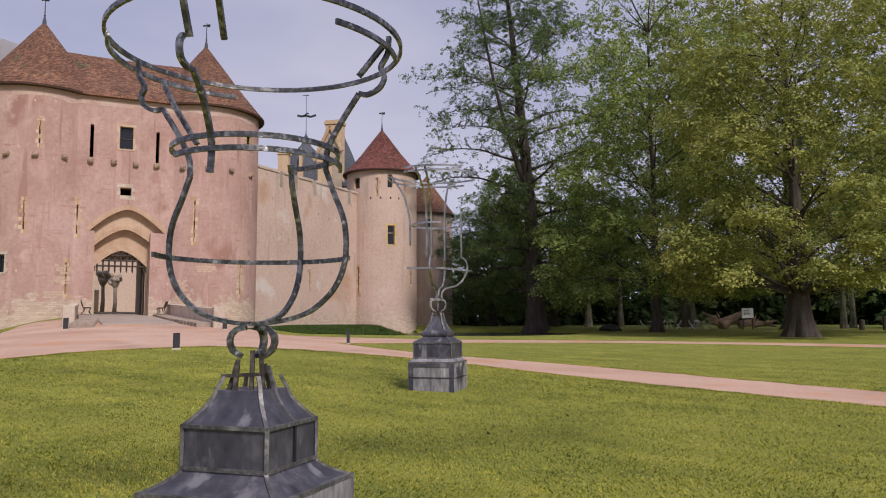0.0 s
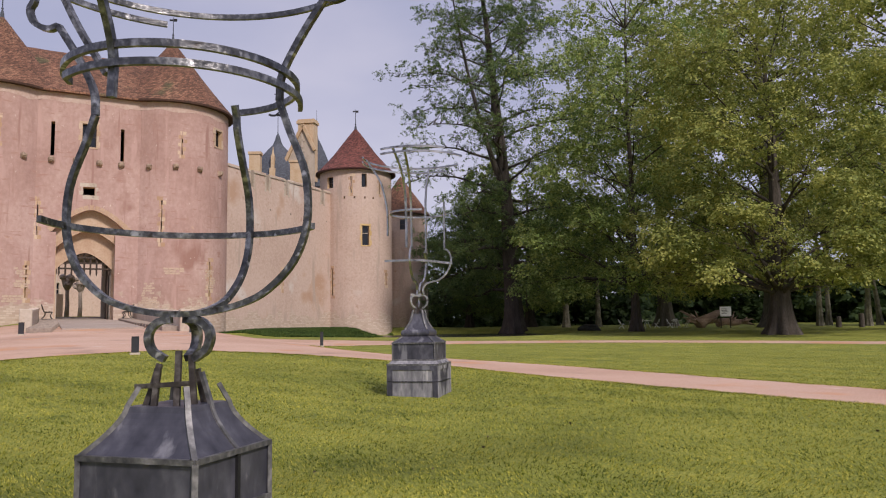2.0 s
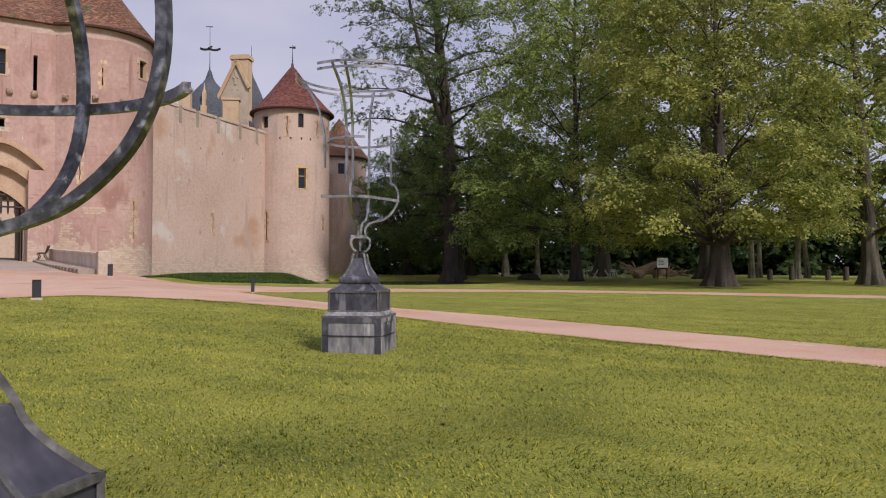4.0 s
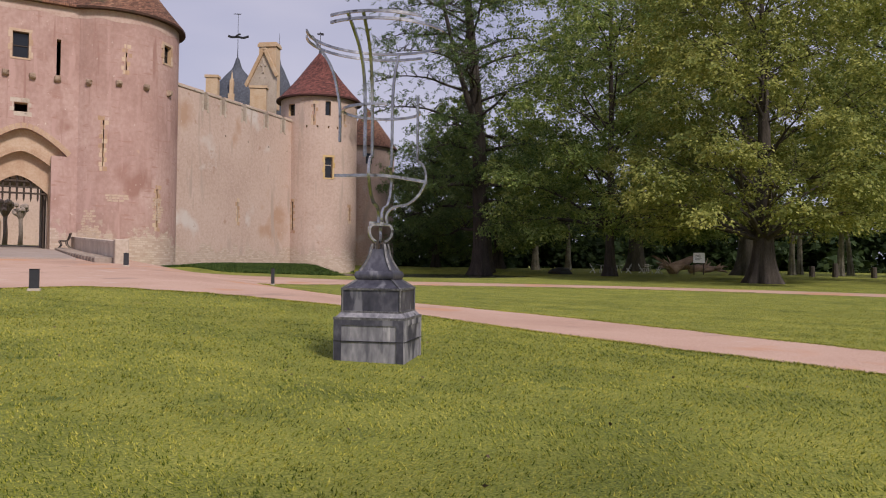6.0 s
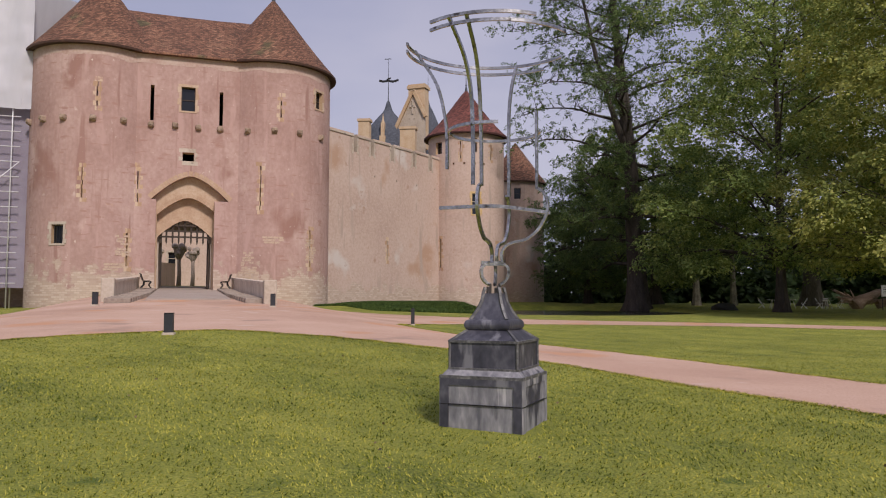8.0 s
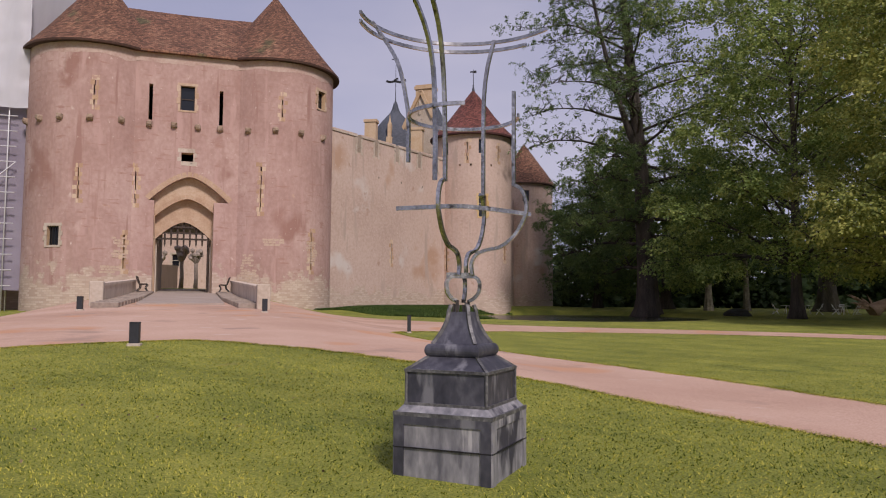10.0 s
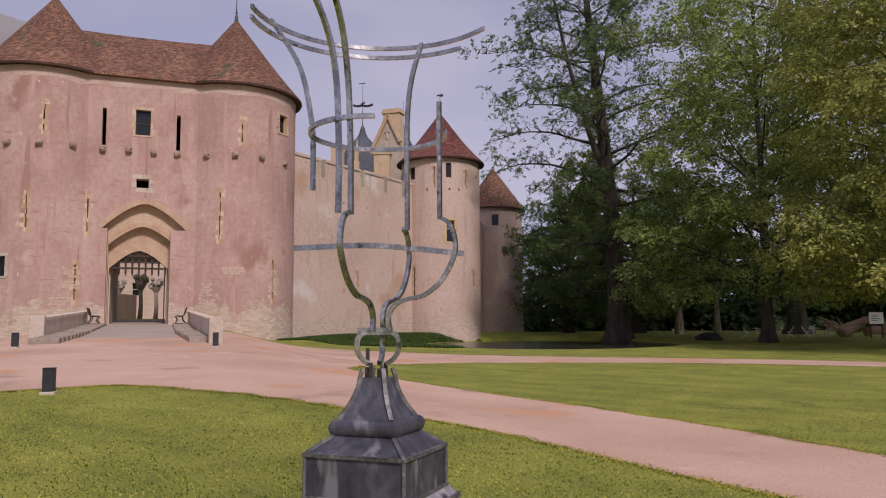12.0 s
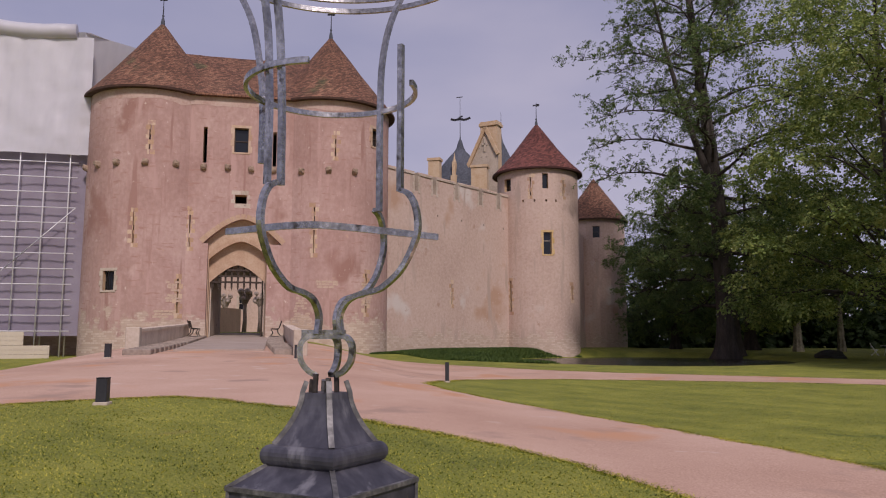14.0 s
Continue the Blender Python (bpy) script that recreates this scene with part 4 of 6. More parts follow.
# ---- far tower ----
FAR = Vector((-4.2, 98))
far_line = Outline([Vector((FAR.x + 3.4 * math.cos(radians(a)), FAR.y + 3.4 * math.sin(radians(a)))) for a in np.linspace(180, 540, 33)])
far_win = [(far_line.s[-1] * 0.27 - 0.4, far_line.s[-1] * 0.27 + 0.4, 13.4, 14.7)]
far_wall = pierced_wall("wall_far_tower", far_line, -0.4, 15.6, far_win, 0.6, M_CURTAIN)
tagged(far_wall, "pale rendered far tower half behind branches", "castle tower", kind="structure")
window("window_far", far_line, *far_win[0], None, (0.5,), label="dark window of the far tower")
tagged(cone_roof("roof_far_tower", (FAR.x, FAR.y), 3.8, 15.6, 20.8, M_TILE, sides=28), "brown tiled conical roof of the far tower", "roof", kind="structure")
tagged(pierced_wall("wall_link", Outline([Vector((-5.5, 78.5)), Vector((-5.2, 96))]), -0.4, 13.5, [], 0.6, M_CURTAIN), "cream wall joining the two corner towers", "castle wall", kind="structure")
part("downpipe", add_tube(bmesh.new(), [(-4.5, 95.0, 1.0), (-4.5, 95.0, 14.5)], 0.06), M_IRON, far_wall, "thin dark downpipe")


# ---- manor roofs behind the curtain ----
def dir_place(dx, dist):
    """A place seen past the curtain from the lawn."""
    a = math.asin(dx)
    return Vector((1.757 + math.sin(a) * dist, 9.182 + math.cos(a) * dist))



FAR_D = 88.0
manor = thing("manor_house", (*dir_place(-0.205, FAR_D), 1.0), "cream stone manor gable with a tall chimney behind the wall", "house")
mi = manor.matrix_world.inverted()
gc = dir_place(-0.208, FAR_D)
fx = Matrix(((0.98, 0.2, 0, gc.x), (-0.2, 0.98, 0, gc.y), (0, 0, 1, 0), (0, 0, 0, 1)))
bm = bmesh.new()
v = [bm.verts.new(mi @ fx @ Vector(p)) for p in ((-3.6, 0, 1), (1.5, 0, 1), (1.5, 0, 24.0), (0.1, 0, 26.8), (-3.6, 0, 19.4))]
w = [bm.verts.new(mi @ fx @ Vector(p)) for p in ((-3.6, 0.5, 1), (1.5, 0.5, 1), (1.5, 0.5, 24.0), (0.1, 0.5, 26.8), (-3.6, 0.5, 19.4))]
bm.faces.new(v)
bm.faces.new(w[::-1])
for i in range(5):
    bm.faces.new((v[i], w[i], w[(i + 1) % 5], v[(i + 1) % 5]))
bmesh.ops.recalc_face_normals(bm, faces=bm.faces)
part("gable_wall", bm, M_PALE, manor)
bm = bmesh.new()
for a, b in (((-3.9, 19.2), (0.1, 27.1)), ((1.75, 23.7), (0.1, 27.1))):
    add_bar(bm, [mi @ fx @ Vector((a[0], -0.1, a[1])), mi @ fx @ Vector((b[0], -0.1, b[1]))], 0.4, 0.35)
part("gable_coping", bm, M_DRESSED, manor)
for sg in (-1,):
    f = bmesh.new()
    e = -3.6 if sg < 0 else 1.5
    ze = 19.4 if sg < 0 else 24.0
    q = [f.verts.new(mi @ fx @ Vector(p)) for p in ((e, 0.3, ze), (0.1, 0.3, 26.7), (0.1, 4, 26.7), (e, 4, ze))]
    f.faces.new(q)
    part("roof_slope", f, M_SLATE, manor)
bm = bmesh.new()
add_box(bm, -0.85, 1.3, 0.6, 2.0, 20, 27.5, mi @ fx)
add_box(bm, -1.0, 1.45, 0.45, 2.15, 27.5, 27.85, mi @ fx)
add_box(bm, -0.9, 1.35, 0.55, 2.05, 27.85, 28.05, mi @ fx)
part("chimney", bm, M_DRESSED, manor, "tall yellow stone chimney stack")
bm = bmesh.new()
add_box(bm, -0.12, 0.12, -0.12, 0.0, 24.2, 25.9, mi @ fx)
add_box(bm, -0.35, 0.35, -0.12, 0.0, 25.0, 25.25, mi @ fx)
part("carved_niche", bm, M_PALE, manor)
for dx, top, wd in ((-0.2735, 22.4, 1.3), (-0.215, 21.6, 1.8)):
    c = mi @ Vector((*dir_place(dx, FAR_D - 4), 0))
    bm = bmesh.new()
    add_box(bm, c.x - wd / 2, c.x + wd / 2, c.y - 0.5, c.y + 0.5, c.z + 8, c.z + top - 0.3)
    add_box(bm, c.x - wd / 2 - 0.12, c.x + wd / 2 + 0.12, c.y - 0.6, c.y + 0.6, c.z + top - 0.3, c.z + top)
    part("low_chimney", bm, M_DRESSED, manor)


def turret(dx, dist, profile, mat, label, vane, kind):
    c = dir_place(dx, dist)
    t = thing("turret", (c.x, c.y, 0), label, "turret")
    part("turret_wall", add_lathe(bmesh.new(), [(profile[0][0] * 0.88, 0.5), (profile[0][0] * 0.88, profile[0][1])], 24), M_PALE, t)
    bm = bmesh.new()
    ps = [(p.x, p.z) for p in smooth_line([(r, 0, z) for r, z in profile], 5)]
    add_lathe(bm, ps, 28)
    uv = bm.loops.layers.uv.verify()
    for f in bm.faces:
        f.smooth = True
        for lp in f.loops:
            lp[uv].uv = (math.atan2(lp.vert.co.y, lp.vert.co.x) * 2.5, lp.vert.co.z * 1.3)
    part("slate_roof", bm, mat, t)
    finial((c.x, c.y, profile[-1][1]), vane, kind)
    return t


dome = turret(-0.2405, FAR_D + 3, [(3.15, 18.5), (3.15, 20.2), (2.9, 21.6), (2.35, 23.0), (1.35, 24.3), (0.6, 25.2), (0.2, 26.4)], M_SLATE, "blue slate dome with swept ribs and a tall vane", 5.6, 2)
bm = bmesh.new()
add_box(bm, -0.35, 0.35, -3.3, -2.3, 18.6, 21.4)
add_box(bm, -0.2, 0.2, -3.25, -2.5, 21.4, 23.0)
add_lathe(bm, [(0.25, 23.0), (0.12, 23.4), (0.02, 24.2)], 8, m=Matrix.Translation((0, -2.9, 0)))
part("stone_dormer", bm, M_DRESSED, dome, "carved yellow stone dormer")
turret(-0.1865, FAR_D + 4, [(2.0, 19.6), (1.95, 21.4), (1.75, 22.6), (1.3, 24.0), (0.7, 25.4), (0.28, 26.3), (0.12, 26.9)], M_SLATE, "pointed blue slate turret", 3.4, 1)

# ---- approach to the gate: parapets, kerbs, benches, bollards ----
M_ASPHALT = material("worn_stone_paving", [(0.3, 0.24, 0.2), (0.38, 0.31, 0.26), (0.43, 0.36, 0.31)], 0.6, 9, 0.95, 0.3)


def deck(u0, u1, d0, d1, lift, mat, n=24, thick=0.5):
    """A strip on the causeway that follows the ground."""
    bm = bmesh.new()
    rows = []
    for k in range(n + 1):
        d = d0 + (d1 - d0) * k / n
        q = gate_place(0, d)
        z = ground_z(q.x, q.y)
        rows.append([bm.verts.new(GM @ Vector((u, d, h))) for u, h in ((u0, z - thick), (u0, z + lift), (u1, z + lift), (u1, z - thick))])
    for a, b in zip(rows, rows[1:]):
        for i in range(3):
            bm.faces.new((a[i], a[i + 1], b[i + 1], b[i]))
    bm.faces.new(rows[0][::-1])
    bm.faces.new(rows[-1])
    bmesh.ops.recalc_face_normals(bm, faces=bm.faces)
    return link_bm("causeway", bm, mat)


ramp = deck(-1.75, 2.05, -7.5, 19.5, 0.07, M_ASPHALT)
tagged(ramp, "pale paved ramp leading through the gate", "paving", kind="structure")
for sg in (-1, 1):
    for k in range(20):
        d0 = FRONT_D + 0.7 + 0.92 * k
        u0, u1 = (2.05, 2.95) if sg > 0 else (-2.8, -1.75)
        spread = 0.4 * max(0, k - 10) / 8
        q = gate_place(0, d0 + 0.45)
        z = ground_z(q.x, q.y)
        part("kerb_stone", box(min(u0, u1) + sg * spread, max(u0, u1) + sg * spread, d0, d0 + 0.9, z - 0.5, z + 0.2, GM, 0.03), M_KERB, ramp, "worn raised kerb stone")
    par = thing("parapet", (*gate_place(sg * 3.4, 8), ground_z(*gate_place(sg * 3.4, 8))), "low weathered stone parapet with a pale end post", "parapet", "gate parapets")
    pi = par.matrix_world.inverted() @ GM
    e0 = 2.95 if sg > 0 else -2.8
    n, run = 9, (18.3 if sg > 0 else 15.4)
    for k in range(n):
        a, b = FRONT_D + 0.8 + run * k / n, FRONT_D + 0.8 + run * (k + 1) / n
        za, zb = (ground_z(*gate_place(0, v)) for v in (a, b))
        for name, x_in, x_out, lo, hi in (("panel", 0.0, 0.38, -1.2, 0.8), ("coping", -0.05, 0.43, 0.8, 0.93)):
            bm = bmesh.new()
            ends = []
            for v, z, e in ((a, za, 0.004), (b, zb, -0.004)):
                sh = sg * 0.02 * (v - 4)
                ends.append([bm.verts.new(pi @ Vector((e0 + sh + sg * x, v + e, z + h))) for x, h in ((x_in, lo), (x_out, lo), (x_out, hi), (x_in, hi))])
            for i in range(4):
                bm.faces.new((ends[0][i], ends[0][(i + 1) % 4], ends[1][(i + 1) % 4], ends[1][i]))
            bm.faces.new(ends[0][::-1])
            bm.faces.new(ends[1])
            bmesh.ops.recalc_face_normals(bm, faces=bm.faces)
            part(name, bm, M_PARAPET, par)
    a = FRONT_D + 0.8 + run
    q = gate_place(0, a)
    z = ground_z(q.x, q.y)
    x = e0 + sg * (0.02 * (a - 4) + 0.2)
    part("end_post", box(x - 0.28, x + 0.28, a, a + 0.56, z - 0.6, z + 1.0, pi, 0.03), M_PALE, par, "pale stone end post")

M_BENCHWOOD = material("dark_bench_slats", [(0.05, 0.035, 0.025), (0.1, 0.07, 0.05)], 2, 18, 0.8, 0.3)


def bench(u, d, facing):
    q = gate_place(u, d)
    b = thing("garden_bench", (q.x, q.y, ground_z(*gate_place(0, d)) + 0.24), "dark slatted bench on curved iron legs by the parapet", "bench", "gate benches")
    m = Matrix.Rotation(math.atan2(GU.y, GU.x) + (0 if facing > 0 else math.pi), 4, "Z")
    for k in range(4):
        part("seat_slat", box(-0.05 + 0.11 * k, 0.04 + 0.11 * k, -0.75, 0.75, 0.43, 0.46, m), M_BENCHWOOD, b)
    for k in range(4):
        part("back_slat", box(-0.1 - 0.03 * k, -0.07 - 0.03 * k, -0.75, 0.75, 0.5 + 0.1 * k, 0.58 + 0.1 * k, m), M_BENCHWOOD, b)
    for y in (-0.6, 0.6):
        bm = bmesh.new()
        add_bar(bm, [m @ p for p in smooth_line([(0.42, y, 0), (0.3, y, 0.2), (0.4, y, 0.42), (0.0, y, 0.42), (-0.12, y, 0.6), (-0.22, y, 0.92)], 4)], 0.05, 0.04)
        add_bar(bm, [m @ p for p in smooth_line([(-0.2, y, 0), (-0.02, y, 0.2), (0.0, y, 0.42)], 4)], 0.05, 0.04)
        part("leg", bm, M_IRON, b)
    return b


bench(-2.45, 6.0, 1)
bench(2.6, 6.0, -1)


M_BOLLARD = material("dark_bollard_paint", [(0.016, 0.017, 0.022), (0.03, 0.03, 0.036)], 3, 25, 0.5, 0.15)


def bollard(x, y, height, side):
    b = thing("bollard", (x, y, ground_z(x, y) + 0.02), "square dark metal path light on a pale footing", "bollard", "path bollards", 20)
    post = part("post", box(-side / 2, side / 2, -side / 2, side / 2, 0.03, height, bevel=0.008), M_BOLLARD, b)
    part("cap", box(-side / 2 - 0.004, side / 2 + 0.004, -side / 2 - 0.004, side / 2 + 0.004, height, height + 0.02, bevel=0.006), M_IRON, post)
    part("footing", box(-side * 0.68, side * 0.68, -side * 0.68, side * 0.68, -0.15, 0.03, bevel=0.01), M_PALE, b, "pale concrete footing")
    return b


bollard(-7.76, 20.9, 0.44, 0.19)
bollard(-10.7, 34.7, 0.5, 0.2)
bollard(-17.3, 32.8, 0.5, 0.2)
bollard(-4.6, 33.0, 0.6, 0.12)

# ---- courtyard beyond the gate ----
yard = pierced_wall("wall_courtyard", Outline([gate_place(-14, -34), gate_place(14, -34)]), 0.0, 13.0, [(15.6 - 3.4, 15.6 - 2.6, 5.4, 6.8), (19.5, 20.4, 5.4, 6.8)], 0.5, M_CURTAIN)
tagged(yard, "pale rendered courtyard facade with small windows", "house wall", kind="structure")
yl = Outline([gate_place(-14, -34), gate_place(14, -34)])
window("window_yard", yl, 12.2, 13.0, 5.4, 6.8, M_PALE, (0.5,), label="small dark courtyard window")
M_FENCE = material("weathered_timber_screen", [(0.58, 0.42, 0.29), (0.68, 0.51, 0.37), (0.74, 0.58, 0.43)], 1.0, 12, 0.85, 0.3, stretch=(3, 3, 0.4))
screen_ = thing("timber_screen", (*gate_place(-2.2, -20), 2.6), "brown vertical board screen in the courtyard", "fence")
si = screen_.matrix_world.inverted() @ GM
for k in range(16):
    u = -3.9 + 0.19 * k
    part("board", box(u, u + 0.18, -20.1, -20.06, 2.4, 5.1 - 0.012 * k, si), M_FENCE, screen_)


M_BARK_LIGHT = material("pale_pollard_bark", [(0.2, 0.16, 0.13), (0.33, 0.27, 0.225), (0.45, 0.38, 0.32)], 1.5, 9, 0.95, 0.6, bump_dist=0.04)


def pollard(u, d, h, seed):
    r = random.Random(seed)
    q = gate_place(u, d)
    t = thing("pollard_tree", (q.x, q.y, ground_z(q.x, q.y)), "knobbly bare pollarded tree in the courtyard", "tree", "courtyard pollards")
    bm = bmesh.new()
    add_tube(bm, [(0, 0, -0.2), (0.08, 0, h * 0.3), (0, 0.05, h * 0.6), (0.05, 0, h * 0.78)], [0.24, 0.19, 0.17, 0.2], 9)
    part("trunk", bm, M_BARK_LIGHT, t)
    bm = bmesh.new()
    for k in range(10):
        a = k * 0.63 + r.uniform(-0.2, 0.2)
        e = Vector((math.cos(a) * 0.5, math.sin(a) * 0.5, h * r.uniform(0.82, 1.05)))
        add_tube(bm, smooth_line([(0, 0, h * 0.68), (e.x * 0.5, e.y * 0.5, h * 0.78), e], 4), 0.11, 7)
        bmesh.ops.create_icosphere(bm, subdivisions=1, radius=r.uniform(0.2, 0.32), matrix=Matrix.Translation(e))
    part("crown_knobs", bm, M_BARK_LIGHT, t)
    return t


for k, (u, d) in enumerate(((-0.55, -20), (0.75, -24), (-2.8, -27))):
    pollard(u, d, 3.8, k)

# ---- scaffolding beside the gatehouse ----
M_TARP = material("white_tarpaulin", [(0.62, 0.61, 0.65), (0.67, 0.66, 0.7), (0.71, 0.7, 0.74)], 0.15, 2, 0.45, 0.05, stretch=(1, 1, 0.3), through_light=0.25)
M_NET = material("lilac_grey_debris_net", [(0.27, 0.23, 0.29), (0.34, 0.3, 0.37), (0.4, 0.36, 0.43)], 0.6, 30, 0.8, 0.2, through_light=0.3)
M_POLE = material("galvanised_scaffold_tube", [(0.6, 0.6, 0.62), (0.75, 0.75, 0.77)], 2, 15, 0.45, 0.1, metal=0.2)
M_PLANK = material("pale_hoarding_boards", [(0.5, 0.43, 0.33), (0.58, 0.51, 0.4)], 0.8, 10, 0.7, 0.15)
scaffold = thing("scaffolding", (*gate_place(-17, 1), 0.5), "scaffolding wrapped in lilac netting under a white tarpaulin roof", "scaffolding")
sc = scaffold.matrix_world.inverted() @ GM
for u in np.arange(-24.5, -10.3, 1.5):
    for d in (0.2, 1.3):
        part("upright", add_tube(bmesh.new(), [sc @ Vector((u, d, 0.4)), sc @ Vector((u, d, 22.0))], 0.045, 6), M_POLE, scaffold)
for z in [v + e for v in np.arange(2.5, 21, 2.0) for e in (0.0, 1.0)]:
    for d in ((0.2, 1.3) if z % 2 > 0.4 and z % 2 < 0.6 else (1.3,)):
        part("ledger", add_tube(bmesh.new(), [sc @ Vector((-24.5, d, z)), sc @ Vector((-10.5, d, z))], 0.04, 6), M_POLE, scaffold)
for k in range(6):
    part("brace", add_tube(bmesh.new(), [sc @ Vector((-24.5 + 2 * k, 1.36, 2.5 + 2 * (k % 3))), sc @ Vector((-20.5 + 2 * k, 1.36, 6.5 + 2 * (k % 3)))], 0.035, 6), M_POLE, scaffold)


def cloth(name, u0, u1, z0, z1, d, wave, mat, seed, label):
    bm = bmesh.new()
    nx, nz = 46, 26
    vs = [[bm.verts.new(sc @ Vector((u0 + (u1 - u0) * i / nx, d + wave * noise.noise((i * 0.35, j * 0.1, seed)) + wave * 0.5 * noise.noise((i * 0.9 + j * 0.2, j * 0.4, seed + 5)), z0 + (z1 - z0) * j / nz + (0.3 * wave * noise.noise((i * 0.2, 0, seed)) if j in (0,) else 0)))) for i in range(nx + 1)] for j in range(nz + 1)]
    for j in range(nz):
        for i in range(nx):
            f = bm.faces.new((vs[j][i], vs[j][i + 1], vs[j + 1][i + 1], vs[j + 1][i]))
            f.smooth = True
    return part(name, bm, mat, scaffold, label)


cloth("net", -25, -9.85, 2.2, 14.6, 0.75, 0.12, M_NET, 2, "lilac-grey debris netting")
cloth("tarpaulin", -25, -9.9, 14.0, 22.0, 1.55, 0.2, M_TARP, 7, "creased white plastic tarpaulin")
bm = bmesh.new()
add_tube(bm, [sc @ Vector((-25 + k * 1.0, 1.5 + 0.05 * (k % 2), 22.3 + 0.1 * math.sin(k))) for k in range(15)], 0.5, 10)
part("rolled_tarpaulin", bm, M_TARP, scaffold, "rolled white sheeting along the roof edge")
bm = bmesh.new()
vs = [bm.verts.new(sc @ Vector(p)) for p in ((-25, 1.5, 22.4), (-10.2, 1.5, 22.4), (-7.6, -3.5, 23.0), (-25, -6, 24))]
bm.faces.new(vs)
vs = [bm.verts.new(sc @ Vector(p)) for p in ((-10.5, 1.5, 14.2), (-10.35, 0.2, 18.2), (-7.6, -2.6, 23.0), (-10.5, 1.5, 22.4))]
bm.faces.new(vs)
part("roof_sheet", bm, M_TARP, scaffold, "white sheeting over the scaffold roof")
hoarding = thing("hoarding", (*gate_place(-17, 4), 0.6), "stacked pale boards of a site hoarding on the grass", "hoarding")
hi = hoarding.matrix_world.inverted() @ GM
for k in range(7):
    part("board", box(-27, -12.6 + (1.5 if k < 4 else 0), 3.0, 3.06, 0.5 + 0.28 * k, 0.5 + 0.28 * k + 0.265, hi), M_PLANK, hoarding)


left_line = Outline([gate_place(-34, -3), gate_place(-TOWER_U - TOWER_R, -3)])
tagged(pierced_wall("wall_curtain_left", left_line, -0.4, 14.0, [], 0.8, M_CURTAIN), "curtain wall behind the scaffolding", "castle wall", kind="structure")


# ---- the two urn sculptures ----
def polar(phi, base):
    """Direction of a rib: phi in degrees, counted from the right hand of one who faces the piece along base."""
    a = radians(phi)
    return Vector((base[1], -base[0], 0)) * math.cos(a) - Vector((base[0], base[1], 0)) * math.sin(a)


class Urn:
    def __init__(self, name, x, y, facing, label, mat):
        self.mat = mat
        self.f = Vector(facing).normalized()
        self.top = thing(name, (x, y, ground_z(x, y)), label, "sculpture", "urn sculptures")
        self.z = -ground_z(x, y)

    def rib(self, phi, profile, steps=5, name="rib", width=0.032, thick=0.028, round_=True):
        d = polar(phi, self.f)
        pts = [d * r + Vector((0, 0, z + self.z)) for r, z in profile]
        if round_:
            pts = smooth_line(pts, steps)
        side = d.cross(Vector((0, 0, 1)))
        return part(name, add_bar(bmesh.new(), pts, width, thick, lambda p: side), self.mat, self.top)

    def hoop(self, r, z, a0, a1, name="hoop", width=0.032, thick=0.022, tilt=0.0):
        n = max(6, int(abs(a1 - a0) / 5))
        pts = []
        for k in range(n + 1):
            a = a0 + (a1 - a0) * k / n
            pts.append(polar(a, self.f) * r + Vector((0, 0, z + self.z + tilt * math.cos(radians(a)))))
        return part(name, add_bar(bmesh.new(), pts, width, thick, lambda p: (0, 0, 1)), self.mat, self.top)


def seams(top, sq, mat, turn, z_off, width=0.03):
    """Raised corner and edge strips along a square profile of (side, height)."""
    for sx, sy in ((-1, -1), (1, -1), (1, 1), (-1, 1)):
        pts = [turn @ Vector((sx * a / 2, sy * a / 2, z + z_off)) for a, z in sq]
        part("corner_seam", add_bar(bmesh.new(), pts, width, width * 0.8, lambda p, q=turn @ Vector((sx, -sy, 0)): q), mat, top)


def rim(top, side, z, turn, z_off, h=0.024, t=0.03, mat=None):
    bm = bmesh.new()
    a = side / 2
    for k in range(4):
        m = turn @ Matrix.Rotation(k * math.pi / 2, 4, "Z")
        add_box(bm, -a - 0.006, a + 0.006, -a - 0.012, -a + t, z + z_off - h / 2, z + z_off + h / 2, m)
    part("edge_strip", bm, mat or M_SEAM, top)


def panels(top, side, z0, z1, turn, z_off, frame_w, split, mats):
    """Sunk panels in the four faces of a box tier; the frames take the two mats by turns."""
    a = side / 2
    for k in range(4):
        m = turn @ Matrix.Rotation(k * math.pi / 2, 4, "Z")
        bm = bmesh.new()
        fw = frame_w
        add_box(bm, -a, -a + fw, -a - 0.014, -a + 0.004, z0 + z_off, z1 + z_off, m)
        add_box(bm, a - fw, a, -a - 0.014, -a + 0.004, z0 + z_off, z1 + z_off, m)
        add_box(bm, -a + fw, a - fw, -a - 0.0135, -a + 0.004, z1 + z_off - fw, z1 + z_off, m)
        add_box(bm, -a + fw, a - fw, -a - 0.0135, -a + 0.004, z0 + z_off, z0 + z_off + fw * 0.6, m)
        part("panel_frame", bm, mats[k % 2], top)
        if split:
            part("joint", box(-a - 0.002, a + 0.002, -a - 0.016, -a - 0.004, split + z_off - 0.005, split + z_off + 0.005, m), M_IRON, top, "dark open joint")


def concave(a0, z0, a1, z1, n=8, power=1.8):
    """A side that narrows in a hollow curve."""
    return [(a1 + (a0 - a1) * (1 - t) ** power, z0 + (z1 - z0) * t) for t in np.linspace(0, 1, n)]


